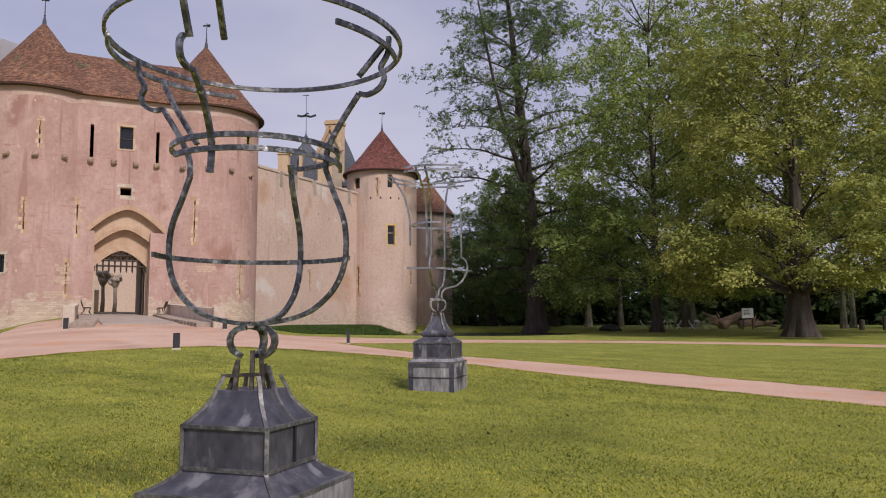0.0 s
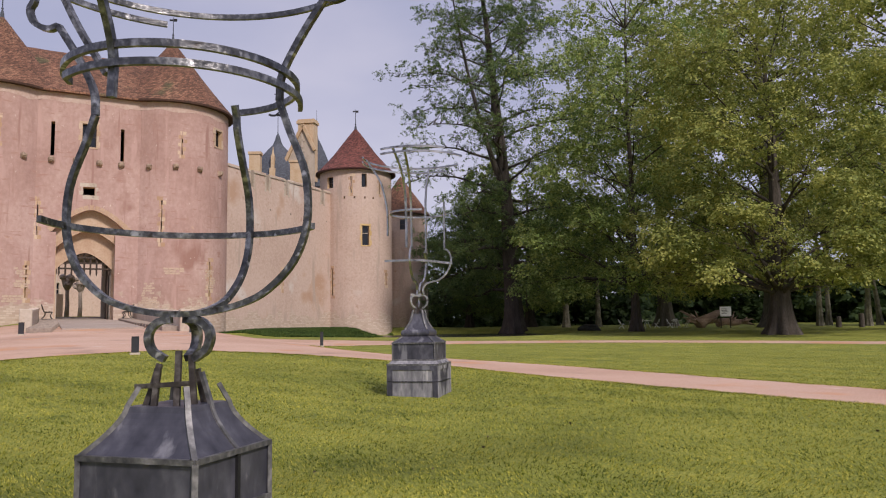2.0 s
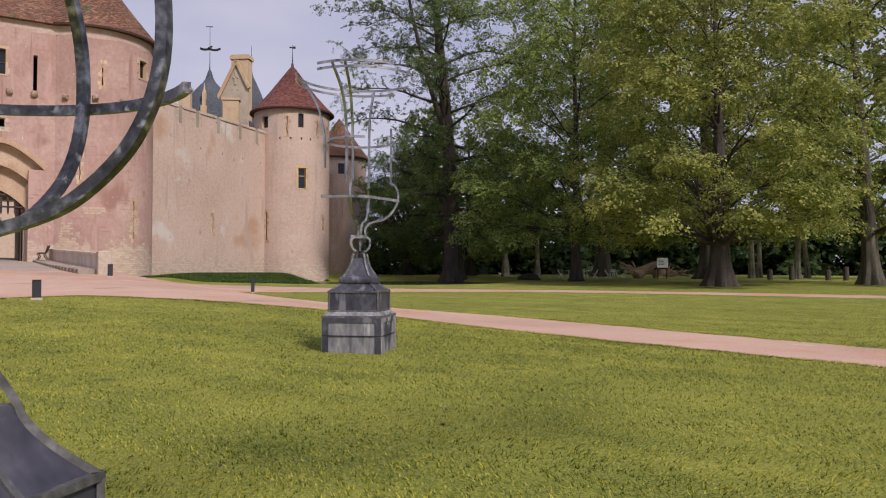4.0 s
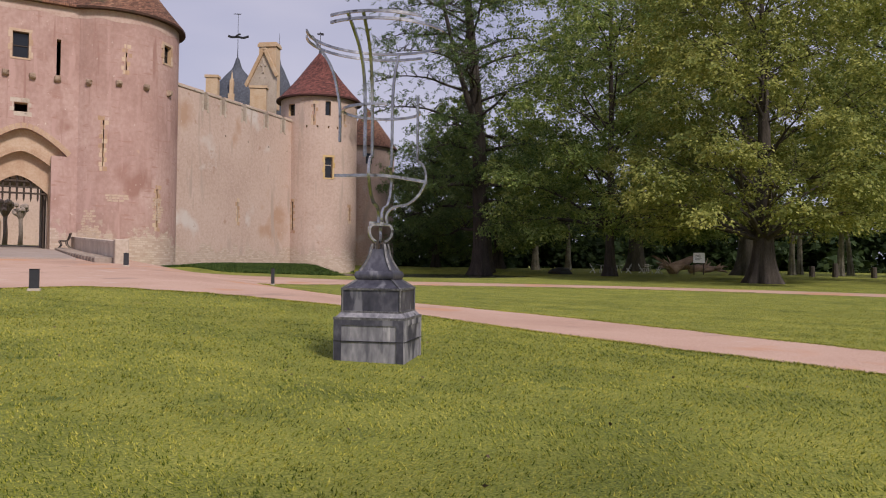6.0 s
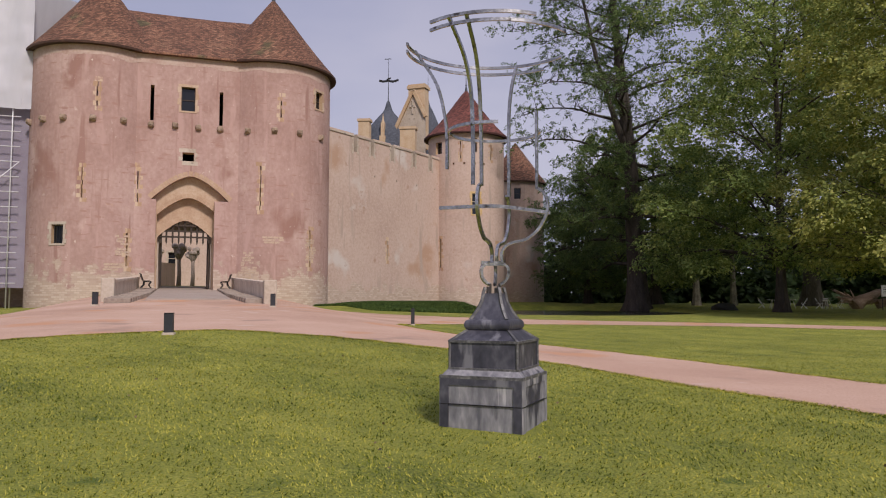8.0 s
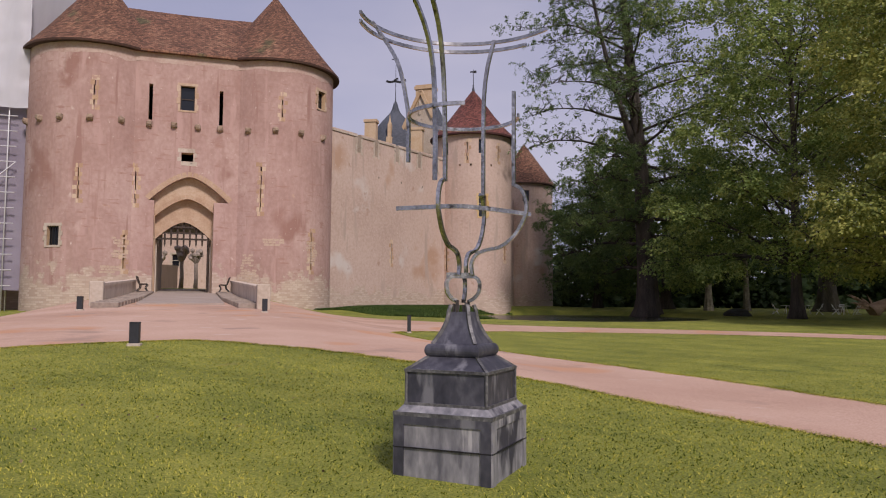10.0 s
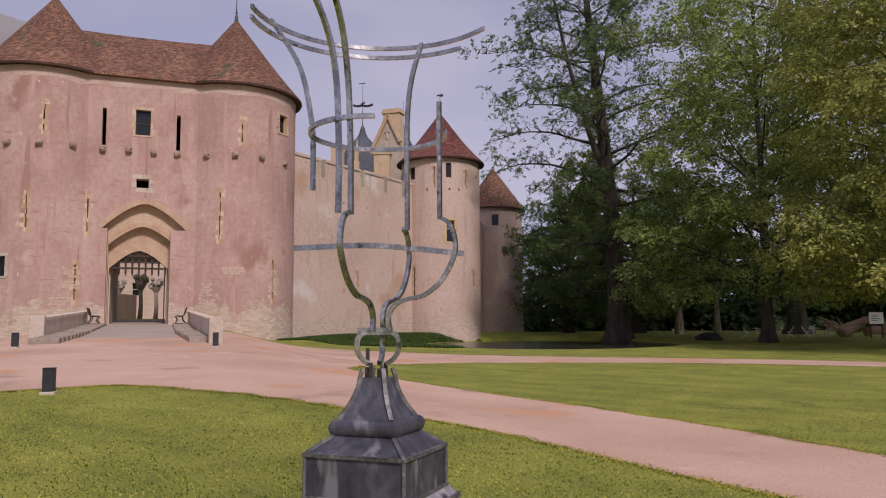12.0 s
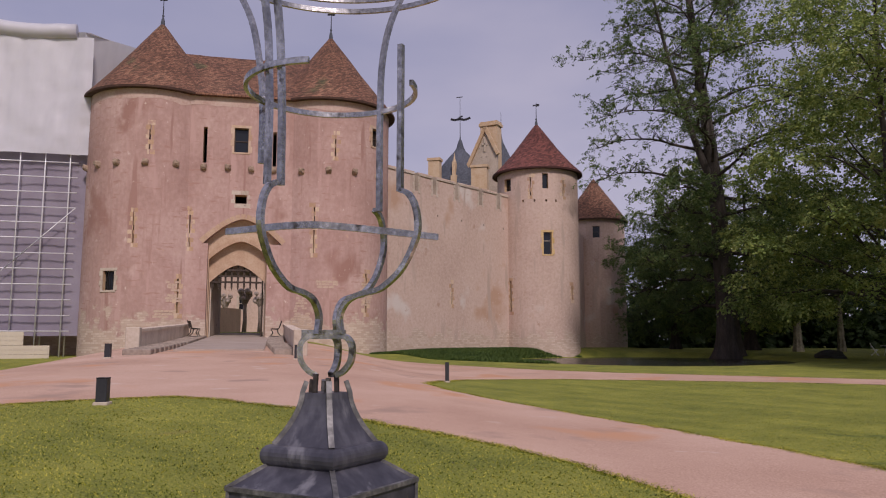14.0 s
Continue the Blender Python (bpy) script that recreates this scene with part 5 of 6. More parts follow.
# first piece, on a hollow-sided pyramid
P1X, P1Y = -0.84, 3.925
u1 = Urn("urn_sculpture", P1X, P1Y, (P1X - 0.51, P1Y + 0.965), "open wire-frame urn of flat steel bars on a stepped zinc pedestal", M_STEEL_DARK)
T1 = Matrix.Rotation(-0.309, 4, "Z")
zo = u1.z
ped = u1.top
bm = bmesh.new()
low = [(0.95, -0.1), (0.95, 0.42)]
skirt = concave(0.95, 0.42, 0.59, 0.556, 7, 1.7)
add_square_rings(bm, [(a, z + zo) for a, z in low + skirt], T1)
part("plinth", bm, M_LEAD, ped)
part("tier", add_square_rings(bmesh.new(), [(0.588, 0.556 + zo), (0.588, 0.806 + zo)], T1), M_LEAD, ped)
pyr = concave(0.595, 0.808, 0.32, 1.015, 9, 1.5)
part("pyramid", add_square_rings(bmesh.new(), [(a, z + zo) for a, z in pyr], T1), M_LEAD, ped, "dark hollow-sided zinc pyramid")
seams(ped, pyr + [(0.25, 1.1)], M_SEAM, T1, zo, 0.025)
seams(ped, [(0.598, 0.56), (0.598, 0.8)], M_SEAM, T1, zo, 0.026)
seams(ped, skirt, M_SEAM, T1, zo, 0.024)
seams(ped, [(0.955, 0.0), (0.955, 0.41)], M_SEAM, T1, zo, 0.026)
for side, z in ((0.598, 0.806), (0.598, 0.556), (0.955, 0.42)):
    rim(ped, side, z, T1, zo)
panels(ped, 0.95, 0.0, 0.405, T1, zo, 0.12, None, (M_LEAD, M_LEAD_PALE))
# middle ribs over the right-hand face
for side_x in (1,):
    pts = [T1 @ Vector((a / 2, a * 0.04, z + zo)) for a, z in pyr + [(0.22, 1.16)]]
    part("mid_seam", add_bar(bmesh.new(), pts, 0.022, 0.018, lambda p: T1 @ Vector((0, 1, 0))), M_SEAM, ped)
    part("mid_seam", box(0.294, 0.308, 0.01, 0.032, 0.57 + zo, 0.79 + zo, T1), M_IRON, ped)
# stumps of bars on the pyramid and the ring under the bowl
for x, y, tx, ty, z in ((-0.12, -0.1, -0.075, -0.05, 1.2), (-0.05, -0.12, -0.045, -0.1, 1.17), (0.07, -0.12, 0.05, -0.08, 1.26), (0.1, -0.02, 0.06, 0.0, 1.24), (0.08, 0.09, 0.05, 0.06, 1.17)):
    pts = smooth_line([T1 @ Vector((x, y, 0.98 + zo)), T1 @ Vector((x * 0.5 + tx * 0.5, y * 0.5 + ty * 0.5, 1.08 + zo)), T1 @ Vector((tx, ty, z + zo))], 3)
    part("stump", add_bar(bmesh.new(), pts, 0.026, 0.024), M_STUB, ped)
part("tie", add_bar(bmesh.new(), [T1 @ Vector((-0.15, -0.12, 1.1 + zo)), T1 @ Vector((0.12, -0.1, 1.115 + zo))], 0.022, 0.018), M_STUB, ped)
loop_pts = [(0.045, 1.405), (0.1, 1.395), (0.14, 1.36), (0.15, 1.31), (0.13, 1.26), (0.095, 1.235), (0.07, 1.22)]
for ph in (27, 195, -63):
    u1.rib(ph, loop_pts, 4, "neck_loop", 0.042, 0.034)
bowl1 = [(0.0, 1.428), (0.13, 1.435), (0.3, 1.47), (0.43, 1.53), (0.56, 1.66), (0.625, 1.84), (0.615, 2.07), (0.535, 2.28), (0.485, 2.42)]
flare1 = [(0.485, 2.42), (0.5, 2.55), (0.59, 2.72), (0.71, 2.9)]
scroll1 = [(0.71, 2.9), (0.77, 2.89), (0.85, 2.93), (0.88, 3.0), (0.855, 3.06), (0.9, 3.15), (0.91, 3.26)]
u1.rib(27, bowl1)
u1.rib(207, bowl1)
u1.rib(-58, [(r * 0.97, z) for r, z in bowl1] + [(0.46, 2.5), (0.44, 2.56)])
u1.rib(27, flare1)
u1.rib(27, scroll1)
u1.rib(207, flare1)
u1.rib(207, scroll1)
u1.rib(120, [(0.53, 2.32), (0.53, 2.52), (0.62, 2.74), (0.72, 2.88)])
u1.rib(120, [(0.72, 2.88), (0.79, 2.88), (0.85, 2.92), (0.86, 3.0), (0.83, 3.05)])
u1.rib(117, [(0.83, 3.03), (0.9, 3.2), (0.95, 3.36)])
u1.rib(217, [(0.5, 2.66), (0.7, 2.94), (0.82, 3.14)], 3)
u1.rib(105, [(0.74, 3.04), (0.9, 3.3)], 2)
u1.rib(30, [(0.72, 3.0), (0.9, 3.2)], 2)
u1.hoop(0.635, 1.875, -175, -10, "bowl_hoop")
u1.hoop(0.535, 2.545, -65, 190, "neck_hoop")
u1.hoop(0.55, 2.46, -2, 152, "neck_hoop")
u1.hoop(0.95, 3.275, 112, 429, "top_hoop")
u1.hoop(0.93, 3.19, 164, 260, "top_hoop")
u1.hoop(0.92, 3.17, 14, 62, "top_hoop")

# second piece, on a taller panelled pedestal
P2X, P2Y = 0.055, 13.03
u2 = Urn("urn_sculpture", P2X, P2Y, (P2X - 1.292, P2Y - 8.242), "tall wire-frame urn of flat steel bars on a panelled zinc pedestal", M_STEEL)
T2 = Matrix.Rotation(-0.255, 4, "Z")
zo = u2.z
ped = u2.top
part("plinth", add_square_rings(bmesh.new(), [(0.84, 0.0 + zo), (0.84, 0.74 + zo), (0.74, 0.8 + zo)], T2), [M_LEAD_PALE], ped, "pale panelled zinc plinth")
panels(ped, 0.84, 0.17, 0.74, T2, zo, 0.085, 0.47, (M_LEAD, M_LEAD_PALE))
part("tier", add_square_rings(bmesh.new(), [(0.7, 0.8 + zo), (0.7, 1.08 + zo)], T2), M_LEAD, ped, "dark streaked zinc box")
part("tier_roof", add_square_rings(bmesh.new(), [(0.72, 1.08 + zo), (0.43, 1.19 + zo)], T2), M_LEAD, ped)
bm = bmesh.new()
tor = [(0.41 + 0.075 * math.sin(a), 1.24 - 0.055 * math.cos(a)) for a in np.linspace(0.1, math.pi - 0.1, 9)]
add_square_rings(bm, [(a, z + zo) for a, z in tor], T2)
part("torus", bm, M_LEAD, ped, "rounded zinc roll moulding")
pyr2 = concave(0.385, 1.295, 0.18, 1.56, 9, 1.7)
part("pyramid", add_square_rings(bmesh.new(), [(a, z + zo) for a, z in pyr2], T2), M_LEAD, ped)
seams(ped, pyr2 + [(0.15, 1.62)], M_SEAM, T2, zo, 0.03)
seams(ped, [(0.72, 1.08), (0.43, 1.19)], M_SEAM, T2, zo, 0.026)
seams(ped, [(0.705, 0.8), (0.705, 1.08)], M_SEAM, T2, zo, 0.022)
rim(ped, 0.71, 1.08, T2, zo)
rim(ped, 0.71, 0.81, T2, zo, 0.025)
rim(ped, 0.845, 0.735, T2, zo, 0.03)
for x, y, z in ((-0.06, -0.06, 1.63), (-0.02, -0.075, 1.66), (0.06, -0.06, 1.64), (0.05, 0.03, 1.66), (0.02, -0.02, 1.62)):
    part("stump", add_bar(bmesh.new(), [T2 @ Vector((x, y, 1.5 + zo)), T2 @ Vector((x * 0.9, y * 0.9, z + zo))], 0.022, 0.022), M_STUB, ped)
loop2 = [(0.05, 1.865), (0.11, 1.855), (0.145, 1.81), (0.14, 1.73), (0.1, 1.675), (0.055, 1.65)]
for ph in (15, 165, -75):
    u2.rib(ph, loop2, 4, "neck_loop", 0.034, 0.03)
part("neck_plate", add_bar(bmesh.new(), [polar(180, u2.f) * 0.14 + Vector((0, 0, 1.87 + zo)), polar(0, u2.f) * 0.1 + Vector((0, 0, 1.87 + zo))], 0.05, 0.025), M_STEEL, ped)
bowl2 = [(0.09, 1.87), (0.08, 1.97), (0.13, 2.05), (0.22, 2.085), (0.34, 2.11), (0.46, 2.2), (0.535, 2.32), (0.565, 2.42), (0.55, 2.53), (0.51, 2.6), (0.455, 2.63)]
for ph in (27, 117, -63):
    u2.rib(ph, bowl2)
u2.rib(27, [(0.455, 2.62), (0.455, 3.43)], 1, round_=False)
u2.rib(-60, [(0.47, 2.62), (0.47, 3.28), (0.49, 3.58), (0.57, 3.85), (0.74, 4.16)])
u2.rib(117, [(0.42, 2.62), (0.43, 3.1), (0.48, 3.56), (0.6, 3.9), (0.88, 4.2)])
u2.rib(129, [(0.43, 2.635), (0.43, 3.1), (0.47, 3.58), (0.6, 3.9), (0.88, 4.2)])
u2.rib(211, [(0.54, 2.89), (0.54, 3.2), (0.56, 3.43), (0.66, 3.82), (0.88, 4.17), (0.93, 4.24)])
arc_pts = smooth_line([polar(180, u2.f) * 0.57 + Vector((0, 0, 2.437 + zo)), polar(115, u2.f) * 0.3 + Vector((0, 0, 2.43 + zo)), polar(65, u2.f) * 0.3 + Vector((0, 0, 2.42 + zo)), polar(-4, u2.f) * 0.6 + Vector((0, 0, 2.41 + zo))], 8)
part("bowl_hoop", add_bar(bmesh.new(), arc_pts, 0.036, 0.022, lambda p: (0, 0, 1)), M_STEEL, ped)
u2.hoop(0.475, 3.245, 95, 376, "neck_hoop")
for z in (4.13, 4.21):
    u2.hoop(0.92, z, 190, 335 if z > 4.2 else 318, "top_hoop")
    u2.hoop(0.86, z, 45 if z < 4.2 else 72, 146, "top_hoop")


# ---- trees ----
def unit(v):
    return v / np.maximum(1e-6, np.linalg.norm(v, axis=1))[:, None]


def leaf_quads(points, normals, size, r, slim=0.72, along=None):
    """Kite-shaped leaves that lie across their normals; along gives the way their tips point."""
    n = len(points)
    a = along if along is not None else r.normal(size=(n, 3))
    a = unit(a - (a * normals).sum(1)[:, None] * normals)
    b = np.cross(normals, a)
    s = size * r.uniform(0.6, 1.3, size=(n, 1))
    a, b = a * s * 0.5, b * s * 0.5 * slim
    fold = normals * s * r.uniform(-0.12, 0.12, size=(n, 1))
    return np.stack([points - a, points - 0.1 * a + b + fold, points + a, points - 0.1 * a - b + fold], 1)


def lobe_sprays(lobes, per_m2, r):
    """Places and outward directions on the upper and outer sides of many lobes (x, y, z, radius, fullness)."""
    at, out = [], []
    for x, y, z, rad, full in lobes:
        n = max(3, int(per_m2 * full * 9.0 * rad * rad))
        d = unit(r.normal(size=(n, 3)))
        d[:, 2] = np.where(d[:, 2] < -0.35, -d[:, 2] * 0.6, d[:, 2])
        d = unit(d)
        lump = 0.78 + 0.3 * np.sin(d[:, 0] * 5 + x * 3) * np.sin(d[:, 1] * 5 + y * 3) + r.normal(size=n) * 0.1
        at.append(np.array([x, y, z]) + d * rad * lump[:, None] * np.array([1, 1, 0.72]))
        out.append(d)
    return np.concatenate(at), np.concatenate(out)


def sprayed(lobes, per_m2, leaf, r, reach=0.42, count=14, droop=0.35):
    """Flat sprays of leaves that stand out of the lobes and hang a little at the rim."""
    c, d = lobe_sprays(lobes, per_m2, r)
    n = len(c)
    up = unit(d * 0.75 + np.array([0, 0, 0.85]) + r.normal(size=(n, 3)) * 0.3)
    t1 = unit(np.cross(up, r.normal(size=(n, 3))))
    t2 = np.cross(up, t1)
    rep = np.repeat(np.arange(n), count)
    m = len(rep)
    rad = np.sqrt(r.random((m, 1))) * reach * r.uniform(0.6, 1.4, size=(n, 1))[rep]
    ang = r.uniform(0, 2 * math.pi, (m, 1))
    off = t1[rep] * np.cos(ang) * rad + t2[rep] * np.sin(ang) * rad
    pts = c[rep] + off + up[rep] * r.normal(size=(m, 1)) * 0.08
    pts[:, 2] -= droop * (rad[:, 0] ** 2) / reach
    nrm = unit(up[rep] + r.normal(size=(m, 3)) * 0.38)
    return leaf_quads(pts, nrm, leaf, r, along=off + np.array([0, 0, -0.2]))


def trunk_line(height, lean, seed, bend=0.012):
    pts = [Vector((0, 0, -0.3)), Vector((0, 0, 0.8))]
    for k in range(1, 11):
        q = k / 10
        h = height * 0.96 * q
        pts.append(Vector((lean[0] * q ** 1.6 + bend * height * q * noise.noise((seed, h * 0.2, 0)), lean[1] * q + bend * height * q * noise.noise((seed, 5, h * 0.2)), max(h, 0.9))))
    return pts


def flared_trunk(pts, r, seed, flare=1.9, lobes=7):
    """A tapered trunk whose foot spreads in root ridges."""
    bm = bmesh.new()
    line = smooth_line(pts, 3)
    top = line[-1].z
    rings = []
    for p in line:
        h = max(0.0, p.z)
        rad = r * (1 - 0.9 * (h / top) ** 0.85) + 0.02
        foot = (flare - 1) * math.exp(-h / 0.9)
        rings.append([bm.verts.new(p + Vector((math.cos(a), math.sin(a), 0)) * rad * (1 + foot * (0.6 + 0.5 * math.sin(a * lobes + seed)) + 0.06 * math.sin(a * lobes + seed + h * 0.3)))
                      for a in np.linspace(0, 2 * math.pi, 28, endpoint=False)])
    for lo, hi in zip(rings, rings[1:]):
        for i in range(28):
            f = bm.faces.new((lo[i], lo[(i + 1) % 28], hi[(i + 1) % 28], hi[i]))
            f.smooth = True
    return bm


def on_trunk(pts, z):
    for a, b in zip(pts, pts[1:]):
        if a.z <= z <= b.z:
            return a.lerp(b, (z - a.z) / max(1e-6, b.z - a.z))
    return pts[-1].copy()


def broadleaf(name, x, y, height, trunk_r, spread, low, n_lobes, leaf, mats, bark, seed, label, full=1.0, top_open=0.6, lobe=(1.5, 2.7), lean=(0, 0), flare=1.9, shift=(0, 0), belly=0.42, skirt=0):
    """A trunk, limbs that bow out to the lobes of the crown, and sprays of leaves over each lobe."""
    r, nr = random.Random(seed), np.random.default_rng(seed)
    t = thing(name, (x, y, ground_z(x, y)), label, "tree")
    pts = trunk_line(height * 0.9, lean, seed)
    part("trunk", flared_trunk(pts, trunk_r, seed, flare), bark, t)
    lobes = []
    for k in range(n_lobes):
        f = (k + r.random()) / n_lobes
        z = low + (height - low) * f
        prof = math.sin(math.pi * min(1.0, (f * (1 - belly) + belly * 0.62) ** 0.9)) ** 0.55
        ang = k * 2.39996 + r.uniform(-0.4, 0.4)
        reach = spread * prof * (r.uniform(0.6, 1.0) if k % 3 else r.uniform(0.2, 0.7))
        fade = 1 - top_open * max(0.0, f - 0.35) / 0.65
        lobes.append((shift[0] + lean[0] * f + reach * math.cos(ang), shift[1] + lean[1] * f + reach * math.sin(ang), z, r.uniform(*lobe) * (0.75 + 0.35 * math.sin(math.pi * f)), fade * r.uniform(0.55, 1.15)))
    for k in range(skirt):
        ang = k * 2.39996 + r.uniform(-0.3, 0.3)
        reach = spread * r.uniform(0.7, 1.02)
        lobes.append((shift[0] + reach * math.cos(ang), shift[1] + reach * math.sin(ang), low + 5.5 * r.random() ** 1.4, r.uniform(1.1, 1.9), r.uniform(0.8, 1.3)))
    bm = bmesh.new()
    for k, (lx, ly, lz, rad, _) in enumerate(lobes):
        if k % 3:
            continue
        tip = Vector((lx, ly, lz))
        run = math.hypot(lx, ly)
        base = on_trunk(pts, max(height * 0.12, min(height * 0.82, lz - run * r.uniform(0.35, 0.75))))
        mid = base.lerp(tip, 0.5) + Vector((r.uniform(-0.6, 0.6), r.uniform(-0.6, 0.6), run * r.uniform(0.05, 0.16)))
        rr = 0.04 + 0.13 * trunk_r * (1 - base.z / height) + 0.006 * run
        line = smooth_line([base, mid, tip], 4)
        add_tube(bm, line, [rr * (1 - 0.82 * i / 8) for i in range(len(line))], 6)
        for _ in range(6):
            d = Vector((r.uniform(-1, 1), r.uniform(-1, 1), r.uniform(-0.4, 0.8))).normalized() * rad * 0.9
            s = line[r.randrange(4, 9)]
            add_tube(bm, [s, s.lerp(tip + d, 0.55) + Vector((0, 0, 0.12)), tip + d], [rr * 0.3, rr * 0.18, 0.01], 4)
    part("branchwork", bm, M_BARK, t)
    quads = sprayed(lobes, 1.7 * full, leaf, nr)
    quads = quads[quads[:, :, 2].min(1) > 1.2]
    cut = np.array_split(np.arange(len(quads)), len(mats))
    for c, m in zip(cut, mats):
        soup("crown", quads[c], m, t)
    return t


def feathery(name, x, y, height, trunk_r, widths, seed, label, limbs=46, tufts=5200, lean=(0, 0)):
    """A tall open tree: limbs that rise and arch over, bare near the trunk, with hanging tufts of fine needles at their twigs."""
    r, nr = random.Random(seed), np.random.default_rng(seed)
    t = thing(name, (x, y, ground_z(x, y)), label, "tree")
    pts = trunk_line(height, lean, seed, 0.006)
    part("trunk", flared_trunk(pts, trunk_r, seed, 1.7, 9), M_BARK, t)
    bm = bmesh.new()
    second = smooth_line([on_trunk(pts, height * 0.36), on_trunk(pts, height * 0.42) + Vector((-0.9, -0.4, 0)), on_trunk(pts, height * 0.62) + Vector((-2.3, -0.3, 0)), on_trunk(pts, height * 0.9) + Vector((-3.1, 0, 0))], 4)
    add_tube(bm, second, [trunk_r * 0.42 * (1 - 0.85 * i / (len(second) - 1)) for i in range(len(second))], 8)
    tips, weight = [], []
    hs, ws = [w[0] for w in widths], [w[1] for w in widths]
    for k in range(limbs):
        f = 0.1 + 0.86 * (k + r.random() * 0.8) / limbs
        ang = k * 2.39996 + r.uniform(-0.5, 0.5)
        ln = float(np.interp(f * height, hs, ws)) * r.uniform(0.75, 1.08)
        base = on_trunk(pts, f * height * 0.92)
        d = Vector((math.cos(ang), math.sin(ang), 0))
        rise = 0.55 if f > 0.36 else 0.1
        line = smooth_line([base + d * ln * q + Vector((0, 0, ln * (rise * q - (rise * 0.55 + 0.12) * q * q))) + Vector((r.uniform(-1, 1), r.uniform(-1, 1), r.uniform(-1, 1))) * ln * 0.04 * (q > 0) for q in (0, 0.25, 0.5, 0.75, 1.0)], 3)
        rr = trunk_r * 0.2 * (1.05 - f) + 0.035
        add_tube(bm, line, [rr * (1 - 0.88 * i / (len(line) - 1)) for i in range(len(line))], 6)
        for j in range(3, len(line)):
            for _ in range(3):
                side = Vector((r.uniform(-1, 1), r.uniform(-1, 1), r.uniform(-0.3, 0.7))).normalized() * r.uniform(0.8, 2.3)
                e = line[j] + side
                add_tube(bm, [line[j], line[j].lerp(e, 0.5) + Vector((0, 0, 0.15)), e], [rr * 0.25 + 0.008, rr * 0.12 + 0.006, 0.006], 4)
                tips += [e, line[j].lerp(e, 0.65), e + side * 0.25]
                w = (0.35 + 0.65 * j / len(line)) * (1.9 if f < 0.36 else 1.0)
                weight += [w, w * 0.7, w]
    part("branchwork", bm, M_BARK, t)
    tp = np.array([tuple(v) for v in tips])
    w = np.array(weight) * nr.uniform(0.1, 1.0, len(tp)) ** 1.6
    pick = nr.choice(len(tp), tufts, p=w / w.sum())
    c = tp[pick] + nr.normal(size=(tufts, 3)) * 0.22
    count = 20
    rep = np.repeat(np.arange(tufts), count)
    m = len(rep)
    sway = unit(nr.normal(size=(tufts, 3)) * np.array([1, 1, 0.35]))
    run = nr.random((m, 1)) * nr.uniform(0.35, 0.95, size=(tufts, 1))[rep]
    p = c[rep] + sway[rep] * run + nr.normal(size=(m, 3)) * 0.07
    p[:, 2] -= 0.55 * run[:, 0] ** 2
    along = sway[rep] * 0.7 + nr.normal(size=(m, 3)) * 0.55 + np.array([0, 0, -0.45])
    nrm = unit(np.array([0, 0, 0.9]) + nr.normal(size=(m, 3)) * 0.6)
    quads = leaf_quads(p, nrm, 0.24, nr, 0.3, along)
    soup("crown", quads[quads[:, :, 2].min(1) > 0.5], M_LEAF_CYPRESS, t)
    return t


feathery("swamp_cypress", 7.8, 74, 40, 0.9, [(0, 7.0), (5, 8.2), (13, 10.6), (21, 11.2), (27, 9.4), (34, 6.0), (40, 1.7)], 11, "tall sparse conifer-like tree with feathery hanging sprays", lean=(-3.0, 0), limbs=54, tufts=8400)
feathery("yew_tree", 4.2, 92, 16, 0.4, [(0, 5.2), (6, 6.2), (12, 4.8), (16, 1.2)], 81, "low feathery green tree beside the far tower", limbs=30, tufts=4200)
broadleaf("plane_tree", 22.9, 50, 22, 0.66, 8.0, 3.0, 104, 0.19, [M_LEAF_YELLOW], M_BARK, 21, "old spreading plane tree with yellow-green leaves and thick trunk", flare=2.0, shift=(-0.8, -0.8), top_open=0.1, full=1.15, belly=0.6, skirt=46)
broadleaf("plane_tree", 16.5, 62, 31, 0.34, 8.8, 2.6, 130, 0.2, [M_LEAF_PLANE], M_BARK, 31, "tall leafy plane tree with drooping green boughs", top_open=0.7, belly=0.55, skirt=44)
broadleaf("plane_tree", 33, 74, 38, 0.85, 14, 6.0, 120, 0.3, [M_LEAF_PLANE, M_LEAF_YELLOW], M_BARK_MID, 41, "huge plane tree with open upper branches", full=0.7, top_open=0.66, lobe=(1.8, 3.2), belly=0.55)
broadleaf("plane_tree", 37.5, 56, 31, 0.6, 9.5, 4.0, 90, 0.28, [M_LEAF_YELLOW], M_BARK_MID, 51, "leaning plane tree with yellowing crown", full=0.8, lean=(-2, 0), top_open=0.55, belly=0.55, skirt=20)
broadleaf("plane_tree", 26.0, 86, 40, 0.8, 13, 6.0, 84, 0.32, [M_LEAF_PLANE], M_BARK_MID, 61, "very tall plane tree behind the others", full=0.6, top_open=0.55, lobe=(1.8, 3.2))
broadleaf("lime_tree", 11, 88, 19, 0.5, 8.0, 2.0, 44, 0.36, [M_LEAF_PLANE], M_BARK, 71, "rounded green tree behind the water", full=0.7, top_open=0.2, lobe=(1.8, 3.0))
broadleaf("plane_tree", 53, 74, 32, 0.9, 12, 4.0, 64, 0.36, [M_LEAF_PLANE], M_BARK_MID, 91, "plane tree at the edge of the park", full=0.6, top_open=0.5, lobe=(2.0, 3.4))

